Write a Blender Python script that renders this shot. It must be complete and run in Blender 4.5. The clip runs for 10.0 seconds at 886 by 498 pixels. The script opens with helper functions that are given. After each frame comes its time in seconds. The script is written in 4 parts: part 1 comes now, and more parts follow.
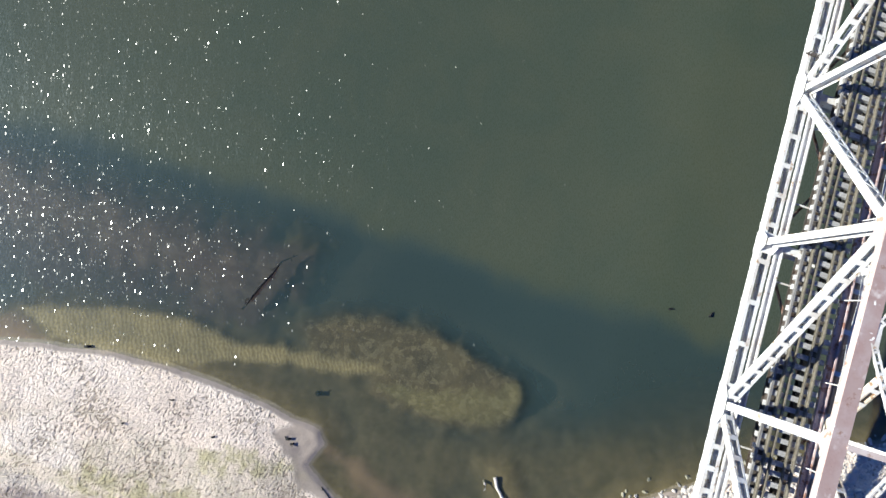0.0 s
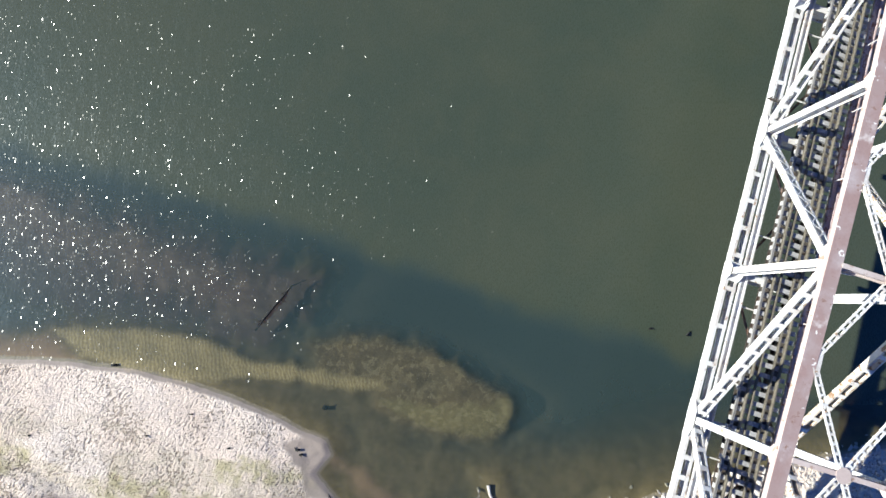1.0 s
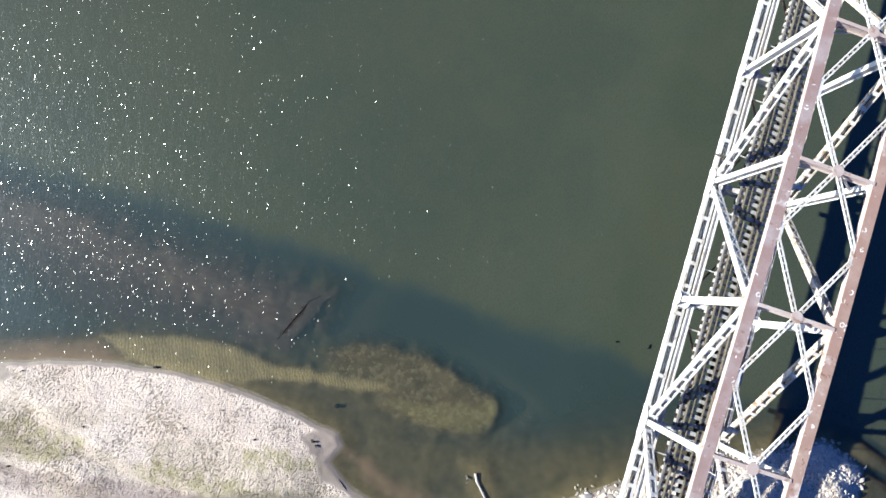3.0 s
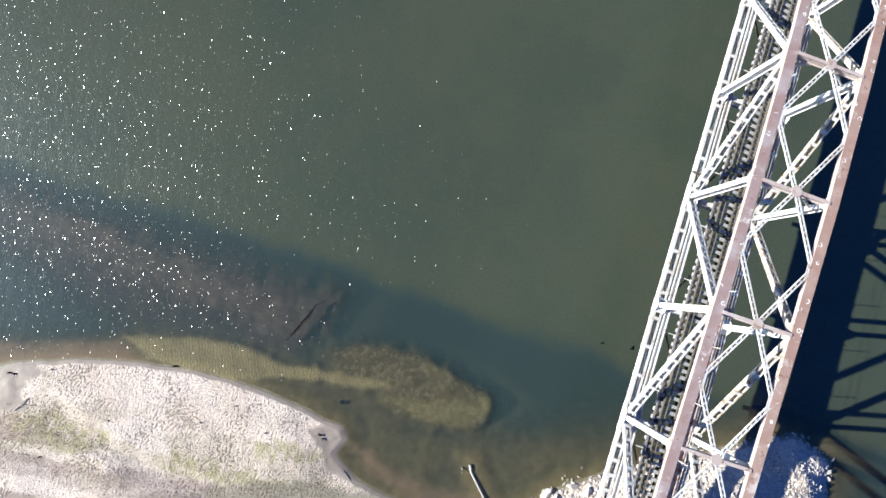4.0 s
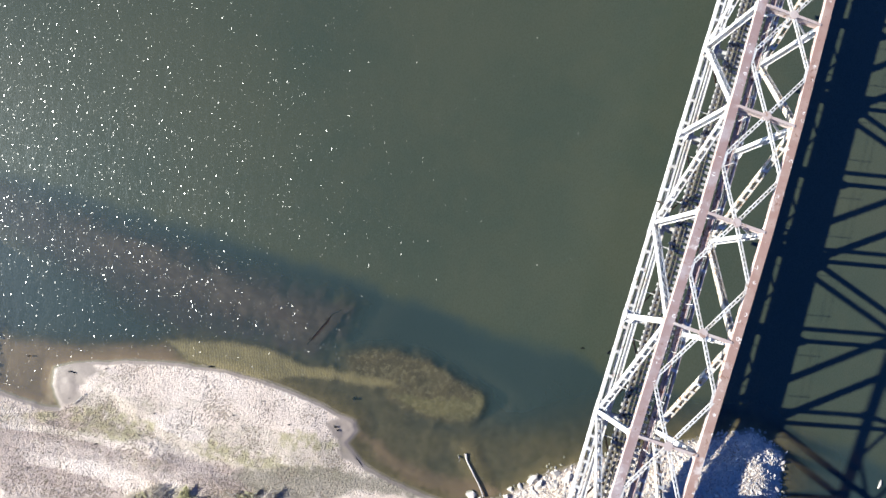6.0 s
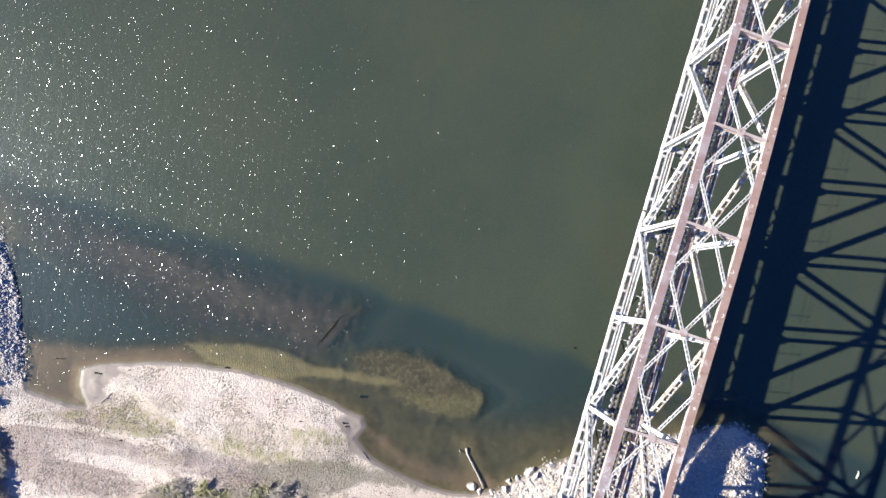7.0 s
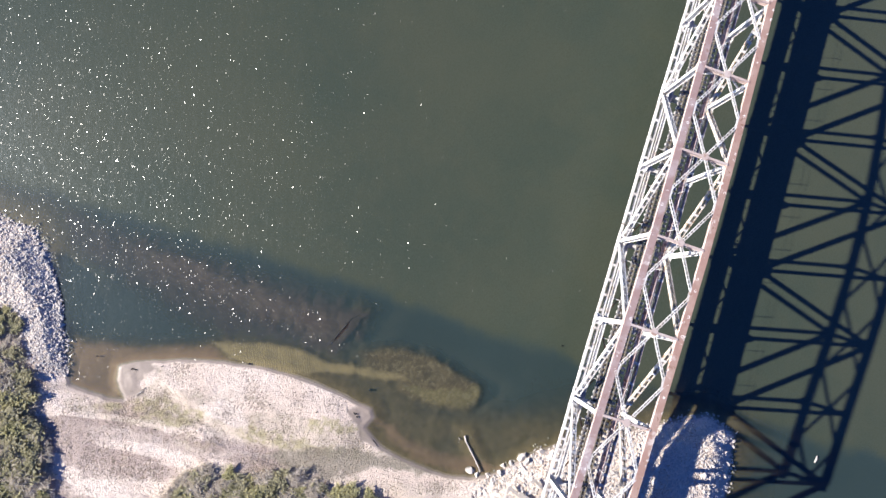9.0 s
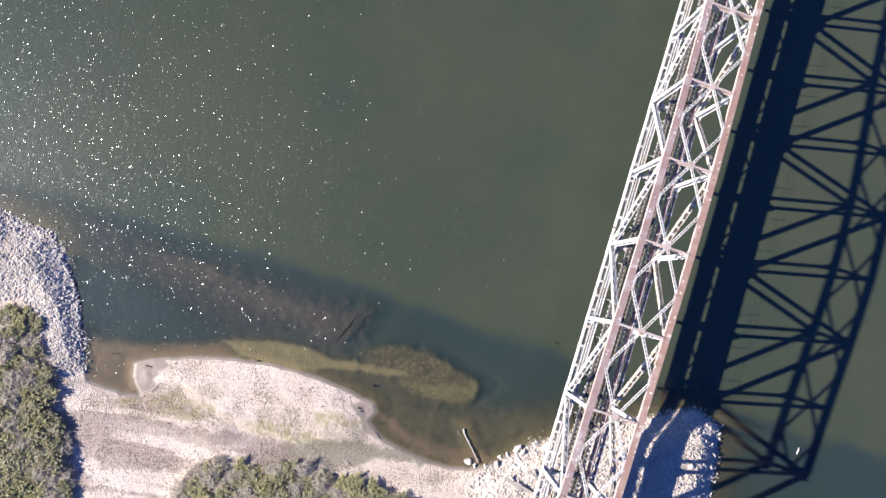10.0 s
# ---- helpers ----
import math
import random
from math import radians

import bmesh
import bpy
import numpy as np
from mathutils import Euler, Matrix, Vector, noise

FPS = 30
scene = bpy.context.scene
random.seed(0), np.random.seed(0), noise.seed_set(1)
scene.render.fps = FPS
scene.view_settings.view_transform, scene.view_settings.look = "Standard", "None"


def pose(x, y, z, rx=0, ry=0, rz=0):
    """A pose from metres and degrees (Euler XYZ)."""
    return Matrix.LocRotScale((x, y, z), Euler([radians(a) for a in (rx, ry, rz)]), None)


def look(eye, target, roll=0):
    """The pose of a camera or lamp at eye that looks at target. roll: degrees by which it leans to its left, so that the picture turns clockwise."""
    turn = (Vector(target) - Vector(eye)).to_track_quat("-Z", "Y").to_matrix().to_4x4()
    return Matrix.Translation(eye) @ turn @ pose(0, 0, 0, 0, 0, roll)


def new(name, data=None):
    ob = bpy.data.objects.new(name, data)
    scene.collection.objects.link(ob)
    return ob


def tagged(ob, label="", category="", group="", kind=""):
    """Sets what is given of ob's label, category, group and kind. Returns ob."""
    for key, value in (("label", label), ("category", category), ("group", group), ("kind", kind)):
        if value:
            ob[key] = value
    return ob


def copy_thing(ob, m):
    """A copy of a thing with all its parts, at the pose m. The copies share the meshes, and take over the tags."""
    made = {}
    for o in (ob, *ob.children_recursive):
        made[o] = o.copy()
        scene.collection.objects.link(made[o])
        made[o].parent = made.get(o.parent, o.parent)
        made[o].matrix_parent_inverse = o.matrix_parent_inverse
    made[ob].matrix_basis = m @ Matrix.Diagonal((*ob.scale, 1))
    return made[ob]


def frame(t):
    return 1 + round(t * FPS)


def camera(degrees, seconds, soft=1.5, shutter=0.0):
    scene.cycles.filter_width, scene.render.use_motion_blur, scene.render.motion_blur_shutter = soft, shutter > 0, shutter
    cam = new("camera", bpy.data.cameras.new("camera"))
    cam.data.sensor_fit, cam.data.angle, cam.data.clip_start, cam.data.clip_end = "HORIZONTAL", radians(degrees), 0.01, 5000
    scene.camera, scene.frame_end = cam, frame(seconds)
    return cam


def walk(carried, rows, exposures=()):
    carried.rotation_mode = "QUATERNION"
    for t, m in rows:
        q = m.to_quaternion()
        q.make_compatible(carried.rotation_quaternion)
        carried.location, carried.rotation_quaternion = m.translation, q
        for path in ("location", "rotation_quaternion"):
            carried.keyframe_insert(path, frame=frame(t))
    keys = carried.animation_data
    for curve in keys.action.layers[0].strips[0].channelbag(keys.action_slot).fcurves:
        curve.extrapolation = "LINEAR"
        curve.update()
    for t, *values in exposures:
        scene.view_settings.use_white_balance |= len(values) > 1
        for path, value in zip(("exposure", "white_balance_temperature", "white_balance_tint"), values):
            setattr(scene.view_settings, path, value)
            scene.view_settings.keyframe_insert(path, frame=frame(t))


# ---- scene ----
cam = camera(80.4, 10.0)
walk(cam, [
    (0, pose(-16.866, 17.783, 32.998, 4.901, -3.537, 17.367)),
    (0.5, pose(-16.932, 18.404, 34.513, 5.524, -3.434, 17.346)),
    (1, pose(-16.975, 18.926, 35.947, 5.441, -3.218, 17.225)),
    (1.5, pose(-17.335, 19.383, 37.451, 5.314, -3.652, 17.802)),
    (2, pose(-17.630, 19.902, 38.865, 4.667, -3.805, 17.830)),
    (2.5, pose(-18.136, 20.169, 40.308, 4.461, -4.356, 18.031)),
    (4, pose(-18.660, 21.307, 45.057, 3.827, -4.284, 18.323)),
    (4.5, pose(-18.786, 21.516, 46.703, 3.704, -4.262, 18.280)),
    (5, pose(-18.817, 21.899, 48.409, 3.708, -3.983, 18.168)),
    (5.5, pose(-18.920, 22.073, 50.079, 3.871, -3.891, 18.644)),
    (7, pose(-19.105, 22.444, 55.183, 4.284, -3.505, 18.100)),
    (7.5, pose(-19.366, 22.443, 56.784, 4.419, -3.546, 18.129)),
    (8, pose(-19.650, 22.502, 58.306, 4.408, -3.652, 18.054)),
    (8.5, pose(-19.949, 22.540, 59.816, 4.373, -3.826, 18.248)),
    (9, pose(-20.173, 22.570, 61.298, 4.308, -3.961, 18.048)),
    (9.5, pose(-20.488, 22.894, 62.720, 3.911, -4.038, 17.994)),
    (10, pose(-20.614, 23.339, 64.151, 3.563, -3.980, 17.998)),
], exposures=[(0, 1.05, 6060, 3), (2.5, 1.13, 6060, 4), (5.5, 1.13, 6080, 5), (10, 1.17, 6300, 14)])

# ---------------------------------------------------------------- world, sun
SUN_TO = Vector((-2.18, -0.537, 1.0)).normalized()
world = bpy.data.worlds.new("sky")
scene.world = world
world.use_nodes = True
wn = world.node_tree
sky = wn.nodes.new("ShaderNodeTexSky")
sky.sky_type, sky.sun_disc = "NISHITA", False
sky.ozone_density, sky.dust_density = 4.0, 0.3
sky.sun_elevation = math.asin(SUN_TO.z)
sky.sun_rotation = math.atan2(SUN_TO.x, SUN_TO.y) % (2 * math.pi)
tone = wn.nodes.new("ShaderNodeMix")
tone.data_type, tone.blend_type = "RGBA", "MULTIPLY"
tone.inputs[0].default_value, tone.inputs[7].default_value = 1.0, (0.32, 0.55, 1.12, 1)
wn.links.new(sky.outputs[0], tone.inputs[6])
wn.links.new(tone.outputs[2], wn.nodes["Background"].inputs[0])
wn.nodes["Background"].inputs[1].default_value = 0.053
sun = new("sun", bpy.data.lights.new("sun", "SUN"))
sun.data.energy, sun.data.angle, sun.data.color = 5.6, radians(0.55), (1.0, 0.93, 0.815)
sun.matrix_world = look(SUN_TO * 100, (0, 0, 0))


# ---------------------------------------------------------------- material kit
class Graph:
    """Short hand for node materials."""

    def __init__(self, name):
        self.m = bpy.data.materials.new(name)
        self.m.use_nodes = True
        self.t = self.m.node_tree
        self.t.nodes.clear()
        self.out = self.t.nodes.new("ShaderNodeOutputMaterial")

    def put(self, sock, v):
        if isinstance(v, bpy.types.NodeSocket):
            self.t.links.new(v, sock)
        elif isinstance(v, tuple) and len(v) == 3 and sock.type == "RGBA":
            sock.default_value = (*v, 1)
        else:
            sock.default_value = v

    def node(self, kind, ins=None, **props):
        n = self.t.nodes.new("ShaderNode" + kind)
        for k, v in props.items():
            setattr(n, k, v)
        for k, v in (ins or {}).items():
            self.put(n.inputs[k], v)
        return n

    def math(self, op, a, b=0.0, clamp=False):
        return self.node("Math", {0: a, 1: b}, operation=op, use_clamp=clamp).outputs[0]

    def mix(self, f, a, b, blend="MIX"):
        return self.node("Mix", {0: f, 6: a, 7: b}, data_type="RGBA", blend_type=blend).outputs[2]

    def step(self, v, lo, hi):
        return self.node("MapRange", {0: v, 1: lo, 2: hi}, interpolation_type="SMOOTHSTEP").outputs[0]

    def noise(self, scale, detail=3.0, vec=None, rough=0.55):
        n = self.node("TexNoise", {"Scale": scale, "Detail": detail, "Roughness": rough})
        if vec is not None:
            self.put(n.inputs["Vector"], vec)
        return n.outputs[0]

    def voronoi(self, scale, vec=None, feature="F1", out=0):
        n = self.node("TexVoronoi", {"Scale": scale}, feature=feature)
        if vec is not None:
            self.put(n.inputs["Vector"], vec)
        return n.outputs[out]

    def attr(self, name):
        return self.node("Attribute", attribute_name=name).outputs["Fac"]

    def where(self):
        return self.node("NewGeometry").outputs["Position"]

    def local(self):
        return self.node("TexCoord").outputs["Object"]

    def random(self):
        return self.node("ObjectInfo").outputs["Random"]

    def island(self):
        return self.node("NewGeometry").outputs["Random Per Island"]

    def bump(self, h, strength, dist):
        return self.node("Bump", {"Height": h, "Strength": strength, "Distance": dist}).outputs[0]

    def surface(self, colour, rough=0.7, metal=0.0, normal=None, spec=0.4):
        p = self.node("BsdfPrincipled", {"Base Color": colour, "Roughness": rough, "Metallic": metal, "Specular IOR Level": spec})
        if normal is not None:
            self.put(p.inputs["Normal"], normal)
        self.t.links.new(p.outputs[0], self.out.inputs[0])
        return self.m


def paint_material(name, base, stain, rust, amount, chips=None):
    """Old bridge paint: a coat with chalking, run-off stains, rust spots and, if given, chips to another coat."""
    g = Graph(name)
    w = g.where()
    big, fine = g.noise(0.55, 4, w), g.noise(9.0, 4, w)
    c = g.mix(g.step(big, 0.42, 0.72), base, stain)
    c = g.mix(g.math("MULTIPLY", g.step(fine, 0.35, 0.75), 0.25), c, tuple(0.72 * v for v in base))
    c = g.mix(g.math("MULTIPLY", g.step(g.noise(0.9, 4, g.node("VectorMath", {0: w, 1: (5, 2, 9)}, operation="ADD").outputs[0]), 0.5, 0.68), 0.55), c, tuple(0.5 * (p + q) for p, q in zip(stain, rust)))
    spots = g.step(g.math("ADD", g.noise(2.6, 6, w, 0.65), g.math("MULTIPLY", fine, 0.25)), 0.86 - amount, 0.93 - amount)
    c = g.mix(spots, c, rust)
    if chips:
        d = g.math("ADD", g.voronoi(1.45, w), g.math("MULTIPLY", g.noise(14, 2, w), 0.22))
        ring = g.math("MULTIPLY", g.step(d, 0.22, 0.27), g.math("SUBTRACT", 1.0, g.step(d, 0.31, 0.35)))
        some = g.math("MULTIPLY", ring, g.math("MULTIPLY", g.step(g.noise(1.7, 2, w), 0.45, 0.50), g.step(g.noise(5.0, 1, w), 0.44, 0.5)))
        c = g.mix(some, c, chips)
        c = g.mix(g.step(g.noise(0.33, 5, w, 0.7), 0.57, 0.68), c, tuple(0.5 * (a + b) for a, b in zip(base, chips)))
    return g.surface(c, 0.62, 0.0, g.bump(fine, 0.25, 0.01), 0.3)


M_WHITE = paint_material("white_bridge_paint", (0.66, 0.655, 0.645), (0.55, 0.52, 0.48), (0.34, 0.25, 0.18), 0.145)
M_PINK = paint_material("faded_red_oxide_paint", (0.315, 0.22, 0.205), (0.42, 0.36, 0.36), (0.25, 0.155, 0.125), 0.12, (0.82, 0.80, 0.77))
M_SALMON = paint_material("faded_salmon_paint", (0.35, 0.225, 0.185), (0.43, 0.315, 0.265), (0.24, 0.14, 0.10), 0.13, (0.82, 0.79, 0.74))
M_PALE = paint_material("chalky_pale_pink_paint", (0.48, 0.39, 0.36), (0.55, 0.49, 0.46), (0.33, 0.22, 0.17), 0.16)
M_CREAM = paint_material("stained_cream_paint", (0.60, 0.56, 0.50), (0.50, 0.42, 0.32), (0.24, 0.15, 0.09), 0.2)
# dark coat: grime on the line bracket, painted-in shade on the stringers
M_GRIME_SHADE = paint_material("grimy_shade_dark_steel", (0.07, 0.062, 0.055), (0.10, 0.08, 0.065), (0.05, 0.035, 0.028), 0.2)
M_FLUSH = paint_material("pink_oxide_paint", (0.44, 0.335, 0.315), (0.55, 0.47, 0.45), (0.25, 0.13, 0.09), 0.2)
M_RUST = paint_material("rusty_steel", (0.27, 0.18, 0.14), (0.36, 0.27, 0.23), (0.16, 0.08, 0.05), 0.25)


def plain(name, a, b, scale, rough, metal=0.0, relief=0.3, by_object=True, stretch=None):
    g = Graph(name)
    v = g.local() if by_object else g.where()
    if stretch:
        v = g.node("VectorMath", {0: v, 1: stretch}, operation="MULTIPLY").outputs[0]
    big, fine = g.noise(scale, 5, v), g.noise(scale * 7, 3, v)
    c = g.mix(g.step(big, 0.3, 0.7), a, b)
    if by_object:
        c = g.mix(g.math("MULTIPLY", g.random(), 0.55), c, tuple(0.45 * x for x in a))
    c = g.mix(g.math("MULTIPLY", fine, 0.35), c, tuple(0.5 * x for x in b))
    return g.surface(c, rough, metal, g.bump(g.math("ADD", big, g.math("MULTIPLY", fine, 0.4)), relief, 0.02))


M_TIE = plain("weathered_tie_wood", (0.57, 0.56, 0.545), (0.26, 0.252, 0.243), 3.0, 0.9, 0, 0.5, True, (1, 8, 8))
M_TIMBER = plain("guard_timber_wood", (0.27, 0.26, 0.25), (0.14, 0.132, 0.125), 2.0, 0.9, 0, 0.5, False, (6, 0.8, 6))
M_RAIL = plain("rusty_rail", (0.21, 0.19, 0.15), (0.12, 0.106, 0.085), 6.0, 0.55, 0.15, 0.2, False)
M_CONCRETE = plain("old_concrete", (0.42, 0.40, 0.37), (0.32, 0.30, 0.27), 0.8, 0.9, 0, 0.4, False)
M_DRIFT = plain("bleached_driftwood", (0.62, 0.58, 0.54), (0.40, 0.35, 0.30), 4.0, 0.85, 0, 0.6, True, (8, 8, 1))
M_DARKWOOD = plain("waterlogged_wood", (0.010, 0.0105, 0.011), (0.02, 0.0205, 0.021), 4.0, 0.95, 0, 0.6, False)


def stone_material(name, a, b, c3):
    g = Graph(name)
    v, w = g.local(), g.where()
    r = g.random() if name.endswith("single") else g.island()
    c = g.mix(r, a, b)
    c = g.mix(g.step(g.noise(1.1, 4, w), 0.5, 0.75), c, c3)
    c = g.mix(g.math("MULTIPLY", g.noise(22, 4, v), 0.4), c, tuple(0.55 * x for x in a))
    return g.surface(c, 0.88, 0, g.bump(g.noise(14, 5, v), 0.5, 0.03), 0.25)


M_STONE = stone_material("riprap_stone_single", (0.69, 0.635, 0.57), (0.47, 0.43, 0.40), (0.58, 0.51, 0.44))
M_RUBBLE = stone_material("riprap_rubble", (0.68, 0.625, 0.56), (0.46, 0.42, 0.39), (0.57, 0.50, 0.43))


def leaf_material(name, a, b, c3):
    g = Graph(name)
    c = g.mix(g.island(), a, b)
    c = g.mix(g.math("MULTIPLY", g.random(), 0.75), c, c3)
    c = g.mix(g.step(g.noise(0.5, 3, g.where()), 0.45, 0.7), c, tuple(0.5 * (p + q) for p, q in zip(b, c3)))
    p = g.node("BsdfPrincipled", {"Base Color": c, "Roughness": 0.65, "Specular IOR Level": 0.25})
    tr = g.node("BsdfTranslucent", {"Color": c})
    mx = g.node("MixShader", {0: 0.5, 1: p.outputs[0], 2: tr.outputs[0]})
    g.t.links.new(mx.outputs[0], g.out.inputs[0])
    return g.m


M_LEAF = leaf_material("olive_leaves", (0.26, 0.265, 0.13), (0.44, 0.415, 0.245), (0.50, 0.46, 0.33))
M_DRYLEAF = leaf_material("dry_grey_leaves", (0.60, 0.545, 0.47), (0.78, 0.71, 0.62), (0.46, 0.415, 0.34))
M_YELLOW = leaf_material("yellow_leaves", (0.45, 0.42, 0.22), (0.62, 0.57, 0.35), (0.34, 0.345, 0.17))
M_GRASS = leaf_material("dry_grass", (0.36, 0.31, 0.24), (0.24, 0.21, 0.16), (0.22, 0.22, 0.12))
M_BARK = plain("grey_bark", (0.23, 0.20, 0.17), (0.15, 0.13, 0.11), 8, 0.9, 0, 0.5, False)


def ground_material():
    g = Graph("river_sand_and_bed")
    w = g.where()
    big, mid, fine, grit = g.noise(0.16, 5, w), g.noise(1.3, 5, w), g.noise(7.0, 4, w), g.noise(38.0, 2, w)
    sand = g.mix(g.step(big, 0.35, 0.65), (0.75, 0.64, 0.55), (0.66, 0.545, 0.455))
    sand = g.mix(g.math("MULTIPLY", g.step(fine, 0.45, 0.8), 0.45), sand, (0.34, 0.28, 0.22))
    sand = g.mix(g.step(g.noise(3.1, 3, w, 0.7), 0.66, 0.74), sand, (0.27, 0.22, 0.17))
    edge = g.math("ADD", g.math("MULTIPLY", mid, 0.55), g.math("MULTIPLY", fine, 0.25))

    def zone(name, soft=0.3):
        a = g.math("ADD", g.attr(name), g.math("SUBTRACT", edge, 0.4))
        return g.step(a, 0.5 - soft, 0.5 + soft)

    dun, silt, green, wet, soil, bed, algae, gravel, brown, ridge, rim, shelf, grey, cove = [zone(k) for k in ("dun", "silt", "green", "wet", "soil", "bed", "algae", "gravel", "brown", "ridge", "rim", "shelf", "grey", "cove")]
    c = g.mix(g.math("MULTIPLY", dun, g.math("ADD", 0.35, g.math("MULTIPLY", g.step(mid, 0.4, 0.62), 0.45))), sand, g.mix(g.step(fine, 0.35, 0.65), (0.37, 0.325, 0.235), (0.56, 0.48, 0.39)))
    c = g.mix(g.math("MULTIPLY", silt, 0.66), c, g.mix(fine, (0.235, 0.175, 0.157), (0.41, 0.325, 0.29)))
    c = g.mix(g.math("MULTIPLY", ridge, g.math("SUBTRACT", 0.78, g.math("MULTIPLY", silt, 0.45))), c, g.mix(g.step(fine, 0.4, 0.75), (0.76, 0.665, 0.585), (0.58, 0.48, 0.40)))
    c = g.mix(g.math("MULTIPLY", g.math("MULTIPLY", green, 0.78), g.step(mid, 0.3, 0.62)), c, g.mix(fine, (0.30, 0.27, 0.13), (0.46, 0.41, 0.25)))
    c = g.mix(g.math("MULTIPLY", grey, 0.85), c, g.mix(g.step(fine, 0.3, 0.7), (0.15, 0.14, 0.105), (0.31, 0.275, 0.215)))
    c = g.mix(soil, c, g.mix(fine, (0.40, 0.345, 0.265), (0.54, 0.475, 0.375)))
    c = g.mix(g.math("MULTIPLY", wet, 0.8), c, g.mix(mid, (0.18, 0.15, 0.13), (0.25, 0.21, 0.18)))
    c = g.mix(bed, c, g.mix(g.step(g.math("ADD", g.math("MULTIPLY", mid, 0.6), g.math("MULTIPLY", g.noise(6.0, 5, w, 0.75), 0.4)), 0.35, 0.65), (0.155, 0.125, 0.073), (0.235, 0.185, 0.115)))
    c = g.mix(g.math("MULTIPLY", cove, bed), c, g.mix(mid, (0.25, 0.165, 0.115), (0.35, 0.245, 0.175)))
    along = g.node("VectorRotate", {"Vector": w, "Angle": radians(3)}, rotation_type="Z_AXIS").outputs[0]
    along = g.node("VectorMath", {0: along, 1: (0.5, 1.0, 1.0)}, operation="MULTIPLY").outputs[0]
    lane = g.step(g.math("ADD", g.math("MULTIPLY", g.noise(0.9, 5, along, 0.65), 0.75), g.math("MULTIPLY", fine, 0.25)), 0.36, 0.64)
    c = g.mix(brown, c, g.mix(shelf, g.mix(lane, (0.155, 0.10, 0.10), (0.225, 0.155, 0.155)), g.mix(lane, (0.185, 0.125, 0.122), (0.31, 0.23, 0.21))))
    speck = g.step(g.voronoi(3.2, w, "F1", 1), 0.35, 0.95)
    peb = g.step(g.math("ADD", g.noise(12.0, 5, w, 0.85), g.math("MULTIPLY", speck, 0.14)), 0.47, 0.74)
    shoal = g.mix(peb, g.mix(g.step(g.noise(0.5, 3, w), 0.4, 0.65), (0.145, 0.105, 0.062), (0.21, 0.157, 0.09)), (0.40, 0.32, 0.20))
    shoal = g.mix(g.math("MULTIPLY", rim, 0.65), shoal, g.mix(peb, (0.28, 0.235, 0.12), (0.42, 0.36, 0.20)))
    c = g.mix(gravel, c, shoal)
    comb = g.node("TexWave", {"Vector": g.node("VectorRotate", {"Vector": w, "Angle": radians(-26)}, rotation_type="Z_AXIS").outputs[0], "Scale": 1.3, "Distortion": 7.0, "Detail": 3.0, "Detail Scale": 1.6}).outputs[1]
    c = g.mix(algae, c, g.mix(g.math("ADD", g.math("MULTIPLY", g.step(fine, 0.35, 0.65), 0.45), g.math("MULTIPLY", comb, 0.55)), (0.29, 0.225, 0.12), (0.53, 0.43, 0.26)))
    c = g.mix(g.math("MULTIPLY", g.step(grit, 0.5, 0.72), 0.3), c, (0.16, 0.12, 0.09))
    h = g.math("ADD", g.math("MULTIPLY", fine, 1.0), g.math("MULTIPLY", grit, 0.35))
    long = g.node("VectorRotate", {"Vector": w, "Angle": radians(28)}, rotation_type="Z_AXIS").outputs[0]
    long = g.node("VectorMath", {0: long, 1: (1.5, 0.8, 1.0)}, operation="MULTIPLY").outputs[0]
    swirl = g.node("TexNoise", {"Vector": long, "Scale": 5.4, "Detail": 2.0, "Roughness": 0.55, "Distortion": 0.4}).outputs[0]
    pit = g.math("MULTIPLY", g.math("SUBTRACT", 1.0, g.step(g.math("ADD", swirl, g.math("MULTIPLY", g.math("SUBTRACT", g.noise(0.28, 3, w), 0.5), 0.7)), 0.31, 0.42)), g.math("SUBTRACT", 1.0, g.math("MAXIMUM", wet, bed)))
    # ripple hollows: their shade, along with dark debris, is put into the colour
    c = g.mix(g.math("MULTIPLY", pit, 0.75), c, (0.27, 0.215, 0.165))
    h = g.math("ADD", h, g.math("MULTIPLY", g.math("SUBTRACT", swirl, g.math("MULTIPLY", pit, 0.6)), 1.4))
    rough = g.node("MapRange", {0: wet, 3: 0.92, 4: 0.55}).outputs[0]
    dry = g.math("SUBTRACT", 1.0, g.math("MULTIPLY", g.math("MAXIMUM", wet, bed), 0.85))
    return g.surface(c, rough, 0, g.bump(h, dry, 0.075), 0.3)


